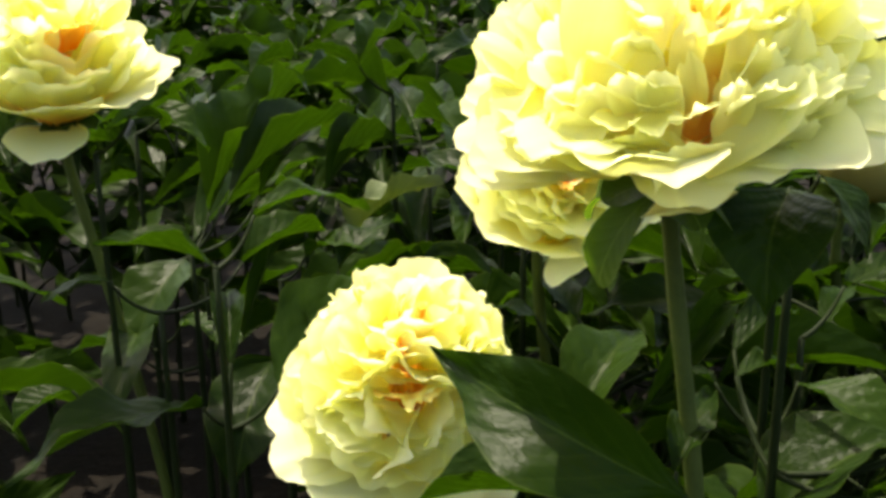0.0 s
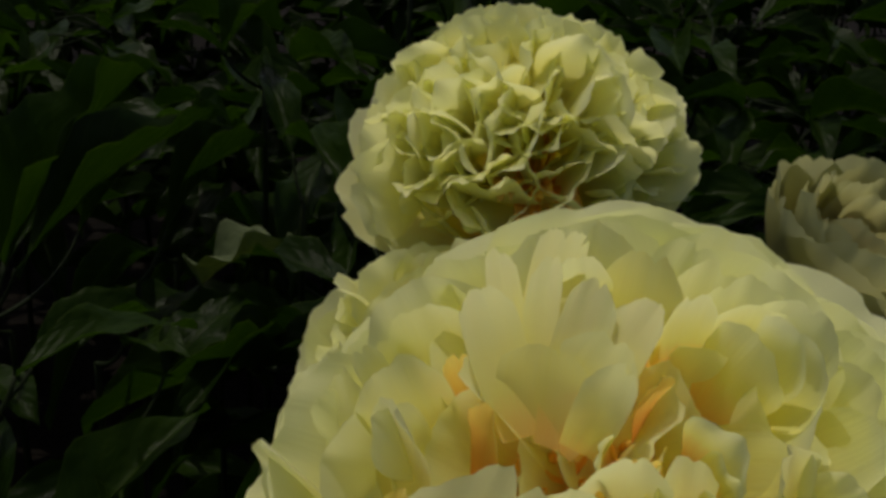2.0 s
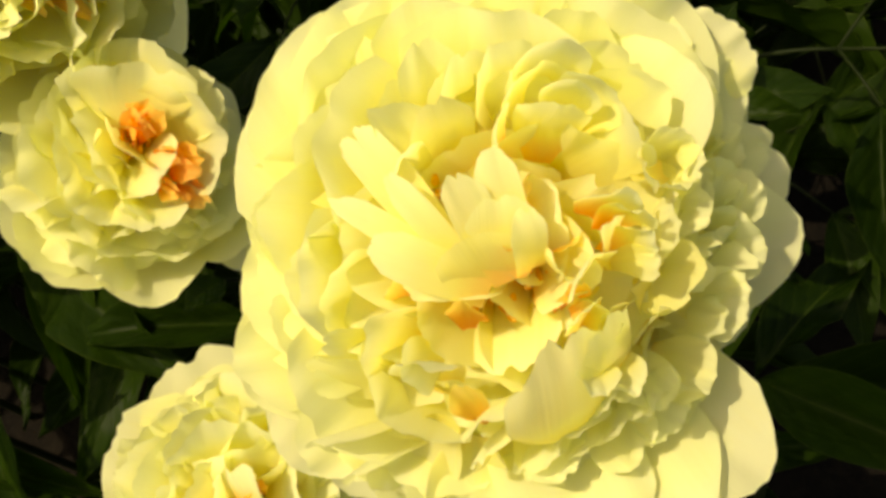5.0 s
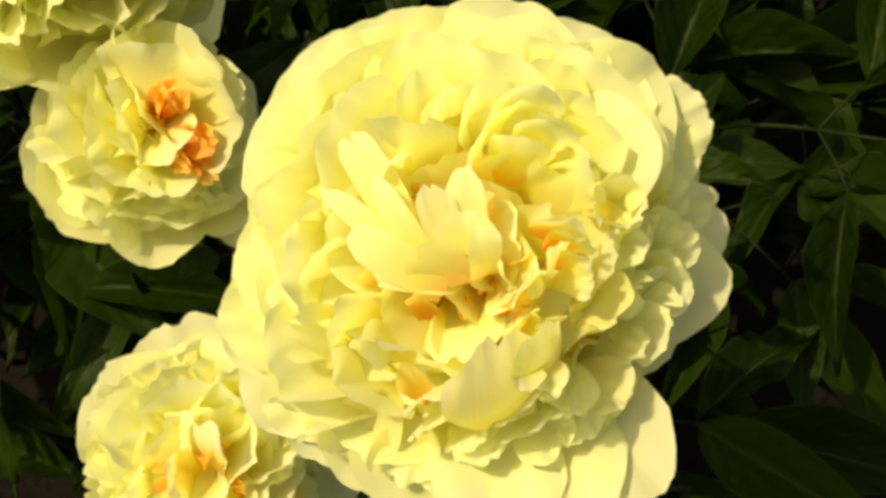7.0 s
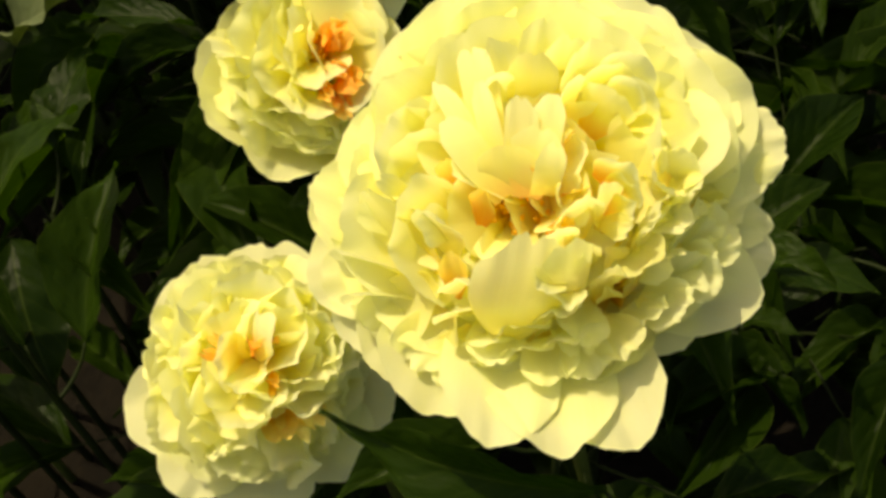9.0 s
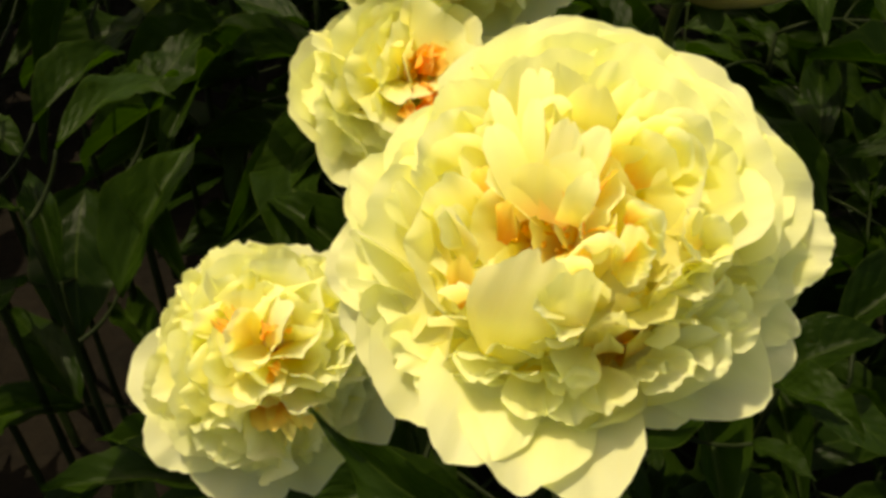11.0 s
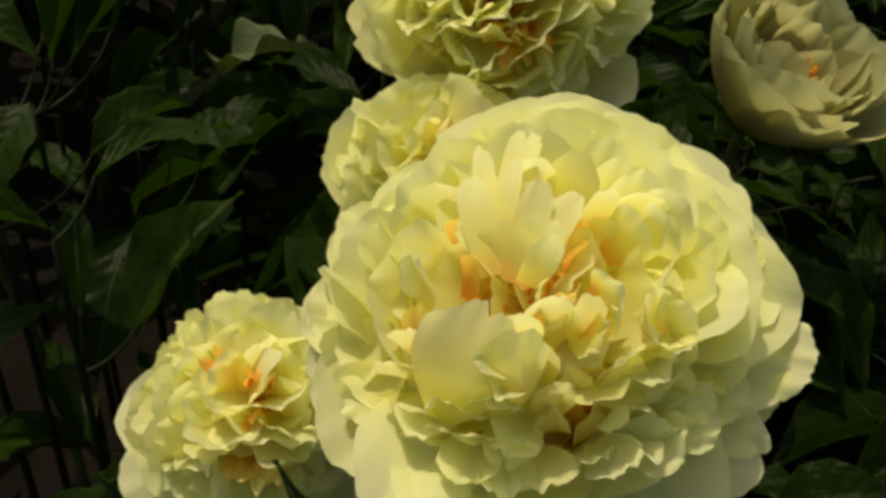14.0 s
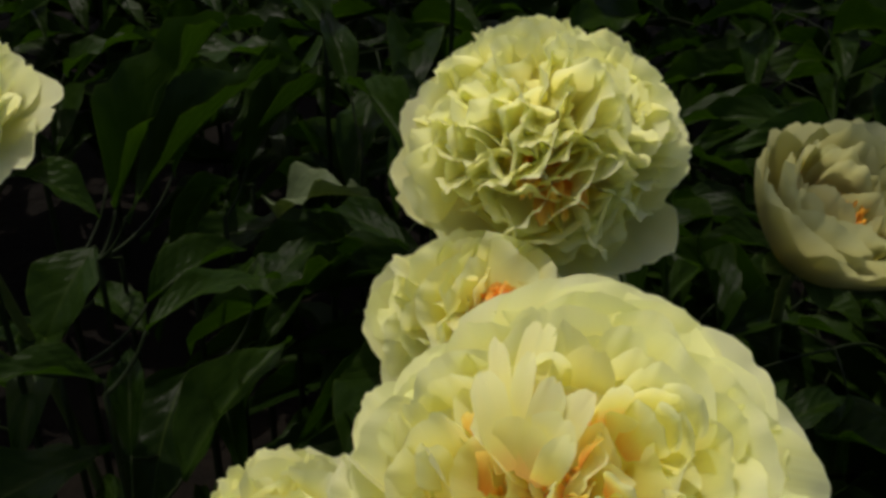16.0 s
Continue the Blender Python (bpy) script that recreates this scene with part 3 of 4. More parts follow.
    put((-33, -50, 30), (-15, -24, 80), 36, face=(0.4, 0.8, 0.1), cup=0.3, bow=-0.18, claw=0.15, lobe=0.04, ruffle=0.09, foot=0.5)
    put((-16, -50, 32), (-3, -28, 78), 22, face=(0.1, 0.9, 0.1), cup=0.35, bow=-0.16, claw=0.2, ruffle=0.07, foot=0.45)
    # flushed petals deep in the clefts
    put((-27, 2, 33), (-30, 15, 55), 11, cup=0.3, bow=-0.1, ruffle=0.1, foot=0.12, flush=0.42)
    put((-25, -10, 41), (-23, -3, 62), 11, cup=0.3, bow=-0.1, ruffle=0.1, foot=0.08, flush=0.36)
    put((-6, -9, 46), (-5, -2, 67), 11, cup=0.3, bow=-0.1, ruffle=0.1, foot=0.05, flush=0.35)
    put((8, 10, 42), (11, 16, 63), 9, cup=0.3, bow=-0.1, ruffle=0.1, foot=0.1, flush=0.45)
    put((9, 0, 43), (13, 5, 64), 9, cup=0.3, bow=-0.1, ruffle=0.1, foot=0.05, flush=0.4)
    put((-6, -25, 46), (0, -23, 67), 9, cup=0.4, bow=-0.1, ruffle=0.14, foot=0.05, flush=0.35)
    put((4, -14, 45), (10, -15, 66), 9, cup=0.4, bow=-0.1, ruffle=0.14, foot=0.05, flush=0.4)
    put((-43, -31, 36), (-40, -18, 53), 11, cup=0.3, bow=-0.1, ruffle=0.1, foot=0.15, flush=0.45)
    # ruffles under the cleft
    put((9, -68, 10), (48, -51, 37), 25, cup=0.3, bow=-0.12, ruffle=0.14)
    put((17, -58, 11), (56, -42, 38), 26, cup=0.3, bow=-0.12, ruffle=0.12)
    put((-12, -54, 17), (-21, -71, 26), 30, cup=0.2, bow=-0.12, ruffle=0.08)
    put((-26, -46, 10), (-48, -60, 18), 31, cup=0.2, bow=-0.12, ruffle=0.06)
    put((-1, -46, 35), (-7, -61, 51), 20, cup=0.25, bow=-0.12, ruffle=0.06)
    # the deep cleft in front, with its flushed walls and the fold over the lip
    put((14, -18, -5), (24, -34, 38), 36, foot=0.14, flush=0.62)
    put((0, -22, -5), (0, -42, 40), 32, foot=0.12, flush=0.60)
    put((8, -28, -12), (14, -46, 22), 36, foot=0.02, flush=0.44, ruffle=0.1)
    put((6, -26, -14), (4, -52, 14), 30, foot=0.02, flush=0.40, ruffle=0.12)
    # front: shells that stand up on the left of the cleft
    put((-39, -16, 38), (-43, -2, 64), 21, face=(-0.62, -0.14, 0.77), cup=0.3, bow=-0.12, ruffle=0.07)
    put((-44, -19, 31), (-64, 15, 39), 23, face=(-0.84, -0.03, 0.55), cup=0.3, bow=-0.12, ruffle=0.07)
    put((-51, -23, 20), (-80, -0, 31), 26, face=(-0.92, -0.16, 0.36), cup=0.3, bow=-0.12, ruffle=0.06)
    put((-50, -30, 12), (-82, -14, 19), 24, face=(-0.93, -0.31, 0.21), cup=0.3, bow=-0.12, ruffle=0.06)
    put((-48, -35, -3), (-77, -22, 7), 26, face=(-0.91, -0.41, 0.03), cup=0.25, bow=-0.12, ruffle=0.06)
    put((-46, -37, -19), (-71, -32, -5), 26, face=(-0.85, -0.50, -0.17), cup=0.25, bow=-0.12, ruffle=0.06)
    put((-30, -36, 33), (-44, -27, 57), 23, face=(-0.56, -0.48, 0.68), cup=0.3, bow=-0.14, ruffle=0.07)
    put((-29, -41, 26), (-51, -36, 47), 21, face=(-0.60, -0.58, 0.55), cup=0.3, bow=-0.14, ruffle=0.07)
    put((-28, -49, 19), (-44, -50, 42), 23, face=(-0.53, -0.72, 0.45), cup=0.3, bow=-0.14, ruffle=0.07)
    put((-27, -54, 9), (-45, -57, 32), 23, face=(-0.52, -0.80, 0.30), cup=0.25, bow=-0.12, ruffle=0.07)
    put((-18, -42, 31), (-29, -40, 62), 23, face=(-0.36, -0.61, 0.70), cup=0.3, bow=-0.14, ruffle=0.07)
    put((-17, -49, 24), (-30, -52, 53), 22, face=(-0.35, -0.75, 0.57), cup=0.3, bow=-0.14, ruffle=0.07)
    put((-16, -56, 17), (-31, -60, 44), 23, face=(-0.34, -0.83, 0.44), cup=0.25, bow=-0.14, ruffle=0.08)
    put((-11, -38, 35), (-14, -33, 69), 22, face=(-0.19, -0.55, 0.81), cup=0.35, bow=-0.12, ruffle=0.07)
    put((-7, -50, 27), (-17, -50, 60), 23, face=(-0.18, -0.74, 0.65), cup=0.3, bow=-0.14, ruffle=0.07)
    put((-8, -57, 15), (-17, -62, 51), 21, face=(-0.18, -0.86, 0.48), cup=0.25, bow=-0.14, ruffle=0.08)
    put((-1, -58, 13), (-7, -60, 53), 18, face=(-0.06, -0.87, 0.49), cup=0.3, bow=-0.12, ruffle=0.08)
    put((0, -41, 37), (0, -34, 69), 17, face=(0.00, -0.58, 0.82), cup=0.35, bow=-0.12, ruffle=0.07)
    put((2, -51, 30), (9, -45, 64), 14, face=(0.08, -0.71, 0.70), cup=0.3, bow=-0.1, ruffle=0.06, point=0.3)
    put((-7, -56, -3), (-29, -69, 29), 24, face=(-0.27, -0.94, 0.20), cup=0.2, bow=-0.1, ruffle=0.09)
    put((-5, -57, -2), (-17, -72, 34), 22, face=(-0.17, -0.96, 0.24), cup=0.2, bow=-0.1, ruffle=0.09)
    put((3, -29, 49), (5, -18, 76), 19, face=(0.06, -0.35, 0.93), cup=0.35, bow=-0.12, ruffle=0.07)
    put((15, -29, 47), (16, -18, 73), 14, face=(0.24, -0.36, 0.90), cup=0.35, bow=-0.12, ruffle=0.08)
    put((-5, -32, 51), (-5, -26, 77), 15, face=(-0.07, -0.41, 0.91), cup=0.3, bow=-0.12, ruffle=0.07)
    # front: flushed walls in the cleft
    put((14, -42, 6), (18, -33, 50), 16, face=(0.33, -0.76, 0.57), cup=0.3, ruffle=0.12, foot=0.06, flush=0.58)
    put((7, -42, -14), (13, -44, 40), 16, face=(0.21, -0.94, 0.28), cup=0.3, ruffle=0.14, foot=0.05, flush=0.46)
    put((5, -45, -13), (-7, -66, 26), 18, face=(-0.02, -0.99, 0.12), cup=0.2, ruffle=0.1, foot=0.12, flush=0.6)
    put((18, -46, -1), (21, -48, 38), 16, face=(0.35, -0.87, 0.35), cup=0.35, ruffle=0.14, foot=0.08, flush=0.58)
    put((19, -44, 8), (29, -34, 55), 24, face=(0.43, -0.70, 0.57), cup=0.35, ruffle=0.09, foot=0.2, flush=0.8)
    put((7, -48, 14), (5, -48, 49), 14, face=(0.11, -0.83, 0.54), cup=0.3, ruffle=0.1, foot=0.2, flush=0.75)
    put((15, -41, 26), (12, -37, 55), 13, face=(0.23, -0.68, 0.70), cup=0.3, ruffle=0.1, foot=0.15, flush=0.7)
    # front: the folds right of the cleft
    put((25, -39, 23), (36, -26, 61), 31, face=(0.50, -0.53, 0.69), cup=0.5, bow=-0.1, ruffle=0.10, lobe=0.07, foot=0.3)
    put((30, -36, 29), (48, -24, 55), 25, face=(0.60, -0.46, 0.65), cup=0.45, bow=-0.1, ruffle=0.13, lobe=0.07)
    put((26, -47, 12), (34, -47, 50), 20, face=(0.47, -0.74, 0.49), cup=0.45, bow=-0.14, ruffle=0.16, lobe=0.07, foot=0.4)
    put((33, -43, 17), (50, -36, 49), 24, face=(0.63, -0.60, 0.50), cup=0.5, bow=-0.14, ruffle=0.16, lobe=0.07)
    put((38, -41, 9), (63, -33, 34), 27, face=(0.76, -0.56, 0.33), cup=0.45, bow=-0.12, ruffle=0.13, lobe=0.07)
    put((24, -51, 6), (40, -58, 41), 24, face=(0.47, -0.81, 0.35), cup=0.5, bow=-0.16, ruffle=0.19, lobe=0.07)
    put((19, -56, 6), (24, -65, 45), 17, face=(0.31, -0.87, 0.37), cup=0.5, bow=-0.16, ruffle=0.22, lobe=0.07)
    put((34, -48, 1), (55, -50, 33), 26, face=(0.65, -0.71, 0.25), cup=0.45, bow=-0.12, ruffle=0.16, lobe=0.07)
    put((48, -33, -7), (80, -22, 3), 32, face=(0.92, -0.39, -0.03), cup=0.3, bow=-0.1, ruffle=0.13, lobe=0.07)
    put((56, -14, -2), (84, -6, 21), 32, face=(0.98, -0.14, 0.14), cup=0.3, bow=-0.1, ruffle=0.13, lobe=0.07)
    put((63, -27, -9), (90, -30, 4), 32, face=(0.94, -0.35, -0.03), cup=0.25, bow=-0.1, ruffle=0.11, lobe=0.07)
    put((73, -13, 7), (98, -18, 20), 32, face=(0.97, -0.17, 0.15), cup=0.25, bow=-0.1, ruffle=0.11, lobe=0.07)
    put((29, -51, -6), (48, -61, 23), 25, face=(0.56, -0.82, 0.12), cup=0.25, bow=-0.1, ruffle=0.16, lobe=0.07)
    # front: ruffles that spill over the guards
    put((-39, -43, 24), (-58, -59, 15), 27, cup=0.35, bow=-0.1, ruffle=0.13, lobe=0.06)
    put((-29, -48, 29), (-40, -70, 24), 24, cup=0.35, bow=-0.1, ruffle=0.13, lobe=0.06)
    put((-17, -53, 30), (-22, -72, 37), 23, cup=0.35, bow=-0.1, ruffle=0.13, lobe=0.06)
    put((-7, -55, 30), (-7, -75, 37), 21, cup=0.35, bow=-0.1, ruffle=0.13, lobe=0.06)
    put((4, -56, 28), (8, -72, 42), 21, cup=0.35, bow=-0.1, ruffle=0.13, lobe=0.06)
    put((22, -53, 27), (30, -65, 44), 23, cup=0.35, bow=-0.1, ruffle=0.13, lobe=0.06)
    put((34, -47, 25), (50, -57, 37), 25, cup=0.35, bow=-0.1, ruffle=0.13, lobe=0.06)
    put((40, -40, 28), (63, -45, 33), 26, cup=0.35, bow=-0.1, ruffle=0.13, lobe=0.06)
    put((49, -30, 27), (75, -31, 22), 25, cup=0.35, bow=-0.1, ruffle=0.13, lobe=0.06)
    put((-47, -33, 26), (-67, -47, 19), 27, cup=0.35, bow=-0.1, ruffle=0.13, lobe=0.06)
    put((-48, -21, 35), (-78, -31, 9), 28, cup=0.35, bow=-0.1, ruffle=0.13, lobe=0.06)
    # front: the fold over the lip, the lip, and the bowl of guards
    put((11, -48, -1), (-2, -78, 28), 37, face=(0.06, -0.97, 0.22), cup=0.2, bow=0.1, ruffle=0.12, foot=0.22)
    put((5, -40, -20), (4, -79, -2), 39, face=(0.08, -0.98, -0.18), cup=-0.1, bow=0.12, ruffle=0.06, foot=0.3, lobe=0.014)
    stamens(bloom, rng, 170, 0.018, 0.086)
    sepals(bloom, rng)
    for az, L, W in ((-140, 0.058, 0.026), (-20, 0.040, 0.022), (160, 0.050, 0.024)):
        me = petal_mesh(rng, L, W, 95, 172, 0.35, 0.04, 0.0, 0.35, nu=10, nv=12)
        me.materials[0] = MAT_SEPAL
        under(tagged(new("bract", me), "narrow green leafy bract hanging under the bloom"), bloom, Matrix.Translation((0, 0, -0.006)) @ Matrix.Rotation(radians(az), 4, "Z") @ Matrix.Translation((0.006, 0, 0)))
    bloom_stem(bloom, base, axis, (0.218, 0.57, 0.0), 0.0042)
    return bloom


def lesser_bloom(seed, center, axis, R, foot, label, n=120, L=0.55, W=0.50, frill=0.07, guards=9, skirt=1.3, spread=(58, 84), droop=(), hang=158, gap=None, lump=0.1, heart=0.012, low=100, stand=(68, 92), tuft=0.060, core=3, blush=3, spots=(), wild=1.6, flat=1.0, fleck=(0.16, 0.30), sink=1.0):
    """A double peony: a ball of petals of radius R round center, on a skirt of guard petals. gap: a flushed cleft, as for ball(). spots: where the flushed petals gather, as the angle from the axis and the azimuth; sink: how deep they sit."""
    rng = random.Random(seed)
    s = R / 0.06
    bloom, base, axis = start_bloom(center, axis, BALL_RISE * s, label)
    mid = Vector((0, 0, BALL_RISE * s))
    grid = dict(nu=16, nv=12)
    reach = R * skirt
    whorl(bloom, rng, guards, reach * 1.12, reach * 0.95, *spread, rng.uniform(0, 40), foot=0.3, cup=0.16, ruffle=0.05, lobe=0.04, roll=8, **grid)
    whorl(bloom, rng, guards, reach * 1.04, reach * 0.85, spread[0] - 10, spread[1] - 26, rng.uniform(0, 40), foot=0.3, cup=0.2, ruffle=0.06, lobe=0.05, roll=8, **grid)
    for az in droop:
        add_petal(bloom, petal_mesh(rng, reach, reach * 0.75, 70, hang, 0.15, 0.03, 0.04, 0.4, nu=16, nv=14, foot=0.25), az, 0.006, -0.004)
    skips = ((gap,) if gap else ()) + tuple((p, q, 40 * fleck[1]) for p, q in spots)
    ball(bloom, rng, n // 3, R * 0.84, R * L, R * W, mid, low=low, skips=skips, lump=lump, stand=stand, foot=(0.50, 0.64), flat=flat, ruffle=0.06, lobe=frill)
    ball(bloom, rng, n, R, R * L, R * W, mid, top=core, low=low, skips=skips, lump=lump, stand=stand, foot=(0.46, 0.66), wild=wild, flat=flat, ruffle=0.08, lobe=frill)
    if gap:
        tip = Vector((math.sin(radians(gap[0])) * math.cos(radians(gap[1])), math.sin(radians(gap[0])) * math.sin(radians(gap[1])), math.cos(radians(gap[0]))))
        side = Vector((-tip.y, tip.x, 0)).normalized()
        for k in (-1, 0, 1):
            top = mid + (tip * 0.93 + side * k * 0.16 + Vector((0, 0, 0.12))) * R
            shell(bloom, rng, (mid + (tip * 0.5 + side * k * 0.1 - Vector((0, 0, 0.1))) * R) * 1000, top * 1000, R * 340, foot=0.05, flush=0.46, ruffle=0.12)
    # flushed petals in the heart
    for k in range(blush):
        th, az = radians(rng.uniform(8, 34)), rng.uniform(0, 6.283)
        if spots:
            th, az = radians(spots[k % len(spots)][0] + rng.uniform(-8, 8)), radians(spots[k % len(spots)][1] + rng.uniform(-16, 16))
        out = Vector((math.sin(th) * math.cos(az), math.sin(th) * math.sin(az), math.cos(th)))
        tip = mid + Vector((out.x, out.y, out.z * flat)) * R * sink * rng.uniform(0.95, 1.06)
        shell(bloom, rng, (tip - out * R * 0.4) * 1000, tip * 1000, R * 1000 * rng.uniform(*fleck), Vector((-out.x, -out.y, 0.2)), rng.uniform(-60, 60), foot=0.02, flush=0.30, ruffle=0.14, lobe=0.1)
    stamens(bloom, rng, 120, heart, tuft * s)
    sepals(bloom, rng)
    bloom_stem(bloom, base, axis, foot, 0.004)
    return bloom


def cup_bloom(seed, center, axis, R, foot, label):
    """A half-open bloom, its petals still standing in a cup."""
    rng = random.Random(seed)
    s = R / 0.065
    bloom, base, axis = start_bloom(center, axis, 0.066 * s, label)
    grid = dict(nu=18, nv=14)
    whorl(bloom, rng, 7, 0.108 * s, 0.080 * s, 76, 18, 10, foot=0.44, cup=0.40, ruffle=0.03, lobe=0.04, power=0.6, **grid)
    whorl(bloom, rng, 7, 0.106 * s, 0.072 * s, 68, 12, 35, foot=0.34, cup=0.42, ruffle=0.035, lobe=0.05, power=0.6, **grid)
    whorl(bloom, rng, 9, 0.098 * s, 0.058 * s, 56, 8, 0, cup=0.40, ruffle=0.06, lobe=0.06, power=0.7, **grid)
    whorl(bloom, rng, 9, 0.092 * s, 0.048 * s, 42, 6, 20, cup=0.38, ruffle=0.07, lobe=0.07, **grid)
    loose(bloom, rng, 12, 0.010, 0.035 * s, 0.056 * s, 0.036 * s, 0.028 * s, (0, 360), (0, 24), ruffle=0.08, lobe=0.06)
    # the cup's petals take the darkened copy, so its shade is painted
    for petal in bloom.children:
        petal.data.materials[0] = MAT_PETAL_SHADED
    stamens(bloom, rng, 60, 0.014, 0.055 * s)
    sepals(bloom, rng)
    bloom_stem(bloom, base, axis, foot, 0.004)
    return bloom


# ---- ground ----
def ground_mesh():
    rng = random.Random(5)
    ring = [0.0, 0.3, 0.6, 1.0, 1.5, 2.2, 3.2, 5, 9, 20, 60, 200, 600]
    verts, faces, n = [(0, 0.9, 0)], [], 48
    for r in ring[1:]:
        for k in range(n):
            a = 2 * math.pi * k / n
            x, y = r * math.cos(a), 0.9 + r * math.sin(a)
            verts.append((x, y, 0.02 * noise.noise((x * 3, y * 3, 0)) + 0.012 * noise.noise((x * 11, y * 11, 4))))
    for k in range(n):
        faces.append((0, 1 + k, 1 + (k + 1) % n))
    for j in range(len(ring) - 2):
        for k in range(n):
            a, b = 1 + j * n + k, 1 + j * n + (k + 1) % n
            faces.append((a, a + n, b + n, b))
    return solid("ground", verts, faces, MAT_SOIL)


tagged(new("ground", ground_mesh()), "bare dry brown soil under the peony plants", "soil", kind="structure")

# ---- the blooms ----
great_bloom()
lesser_bloom(21, (0.029, 0.664, 0.478), (0.06, -0.38, 0.92), 0.063, (0.09, 0.74, 0.0), "smaller frilled pale yellow double peony low among the leaves", 104, 0.52, 0.66, 0.08, stand=(64, 112), blush=7, spots=((8, 0), (26, -84), (20, 160)), fleck=(0.10, 0.20), skirt=1.08, spread=(64, 92), gap=(60, -78, 15))
lesser_bloom(22, (0.116, 0.784, 0.568), (0.22, -0.47, 0.85), 0.053, (0.14, 0.88, 0.0), "pale yellow double peony with deep orange stamens among larger blooms", 62, 0.60, 0.86, 0.06, wild=1.3, skirt=1.16, spread=(58, 60), lump=0.42, heart=0.006, tuft=0.078, core=4, stand=(66, 104), blush=16, spots=((6, 0), (28, -84), (46, -96)), fleck=(0.18, 0.34))
lesser_bloom(23, (0.150, 0.872, 0.647), (0.03, -0.46, 0.89), 0.082, (0.17, 0.93, 0.0), "pale yellow double peony with frilled petals and an orange flush", 116, 0.46, 0.58, 0.09, stand=(66, 114), wild=2.0, flat=0.74, blush=6, spots=((60, -92), (64, -74)), fleck=(0.12, 0.20), sink=0.86, skirt=1.12, spread=(66, 50), droop=(-66,), low=84)
cup_bloom(24, (0.362, 0.932, 0.585), (0.25, -0.2, 0.94), 0.066, (0.40, 1.0, 0.0), "half-open cup-shaped yellow peony against dark leaves")
lesser_bloom(25, (-0.268, 0.872, 0.642), (0.10, -0.25, 0.96), 0.066, (-0.22, 0.93, 0.0), "open pale yellow peony with loose petals and an orange flush", 64, 0.80, 0.60, 0.06, skirt=1.25, spread=(56, 66), droop=(-75,), hang=96, gap=(60, -40, 20), lump=0.2, stand=(76, 130), low=86)


# ---- leaves ----
def leaf_mesh(rng, fold=0.22, bend=0.16, wave=0.05, nu=10, nv=16, material=None):
    """A leaf one long and one wide, its foot at the origin and its tip on +y."""
    ph = [rng.uniform(0, 6.28) for _ in range(4)]
    k = rng.uniform(2.0, 3.2)
    bow = rng.uniform(-0.06, 0.06)
    fat, slim = rng.uniform(0.70, 0.92), rng.uniform(0.95, 1.3)

    def place(u, v):
        w = 0.5 * math.sin(math.pi * min(1, v) ** fat) ** slim if 0 < v < 1 else 0.008
        z = abs(u) * w * fold * 2 * 0.5 + bend * math.sin(math.pi * v) - 0.06 * bend * v
        z += wave * (abs(u) ** 1.5) * (math.sin(k * math.pi * v + ph[0] + (1.3 if u > 0 else 0)) * 0.6 + 0.25 * math.sin(2.7 * k * math.pi * v + ph[1] + (2.1 if u > 0 else 0)))
        z += 0.006 * math.cos((v - abs(u) * 0.2) * 30) * (1 - abs(u)) * (0.2 + abs(u))
        return (u * w + bow * math.sin(math.pi * v), v, z)

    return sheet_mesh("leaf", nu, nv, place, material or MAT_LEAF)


leaf_rng = random.Random(3)
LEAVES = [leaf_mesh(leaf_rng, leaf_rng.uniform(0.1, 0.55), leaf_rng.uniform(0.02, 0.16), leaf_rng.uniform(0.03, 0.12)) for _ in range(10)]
PALE_LEAF = leaf_mesh(leaf_rng, 0.3, 0.1, 0.16, 14, 20, MAT_LEAF_PALE)


def leaf_pose(base, tip, width, roll=0.0):
    base, tip = Vector(base), Vector(tip)
    way = tip - base
    y = way.normalized()
    z = Vector((0, 0, 1)) - y * y.z
    z = z.normalized() if z.length > 0.05 else Vector((0, -1, 0))
    x = y.cross(z)
    m = Matrix((x, y, z)).transposed().to_4x4() @ Matrix.Rotation(radians(roll), 4, "Y")
    return Matrix.Translation(base) @ m @ Matrix.Diagonal((width, way.length, way.length, 1))


SHOOTS = []


def shoot(x, y, height, lean):
    """A leafy shoot: an Empty at the soil with its stem; its leaves are added later."""
    rng = random.Random(int(1000 * x) * 7919 + int(1000 * y))
    root = new("peony_plant")
    root.matrix_basis = Matrix.Translation((x, y, 0))
    pts = bezier((0, 0, -0.01), (0, 0, height * 0.4), (lean[0] * 0.5, lean[1] * 0.5, height * 0.7), (lean[0], lean[1], height), 12)
    v, f = [], []
    tube_into(v, f, pts, [0.0042 - 0.002 * k / 12 for k in range(13)], 7)
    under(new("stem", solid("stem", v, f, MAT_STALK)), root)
    tagged(root, "leafy dark green peony shoot growing from the soil", "plant", "peony shoots")
    SHOOTS.append((root, [root.matrix_basis @ p for p in pts]))
    return root, pts, rng


def stalk(root, a, b, radius=0.0016):
    """A leaf stalk from a on the stem to b, in the world."""
    a, b = Vector(a), Vector(b)
    inv = root.matrix_basis.inverted()
    d = (b - a)
    pts = bezier(a, a + d * 0.3 - Vector((0, 0, d.length * 0.15)), b - d * 0.25 - Vector((0, 0, d.length * 0.25)), b, 8)
    v, f = [], []
    tube_into(v, f, [inv @ p for p in pts], [radius * (1.2 - 0.5 * k / 8) for k in range(9)], 6)
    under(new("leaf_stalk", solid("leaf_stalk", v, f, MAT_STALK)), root)


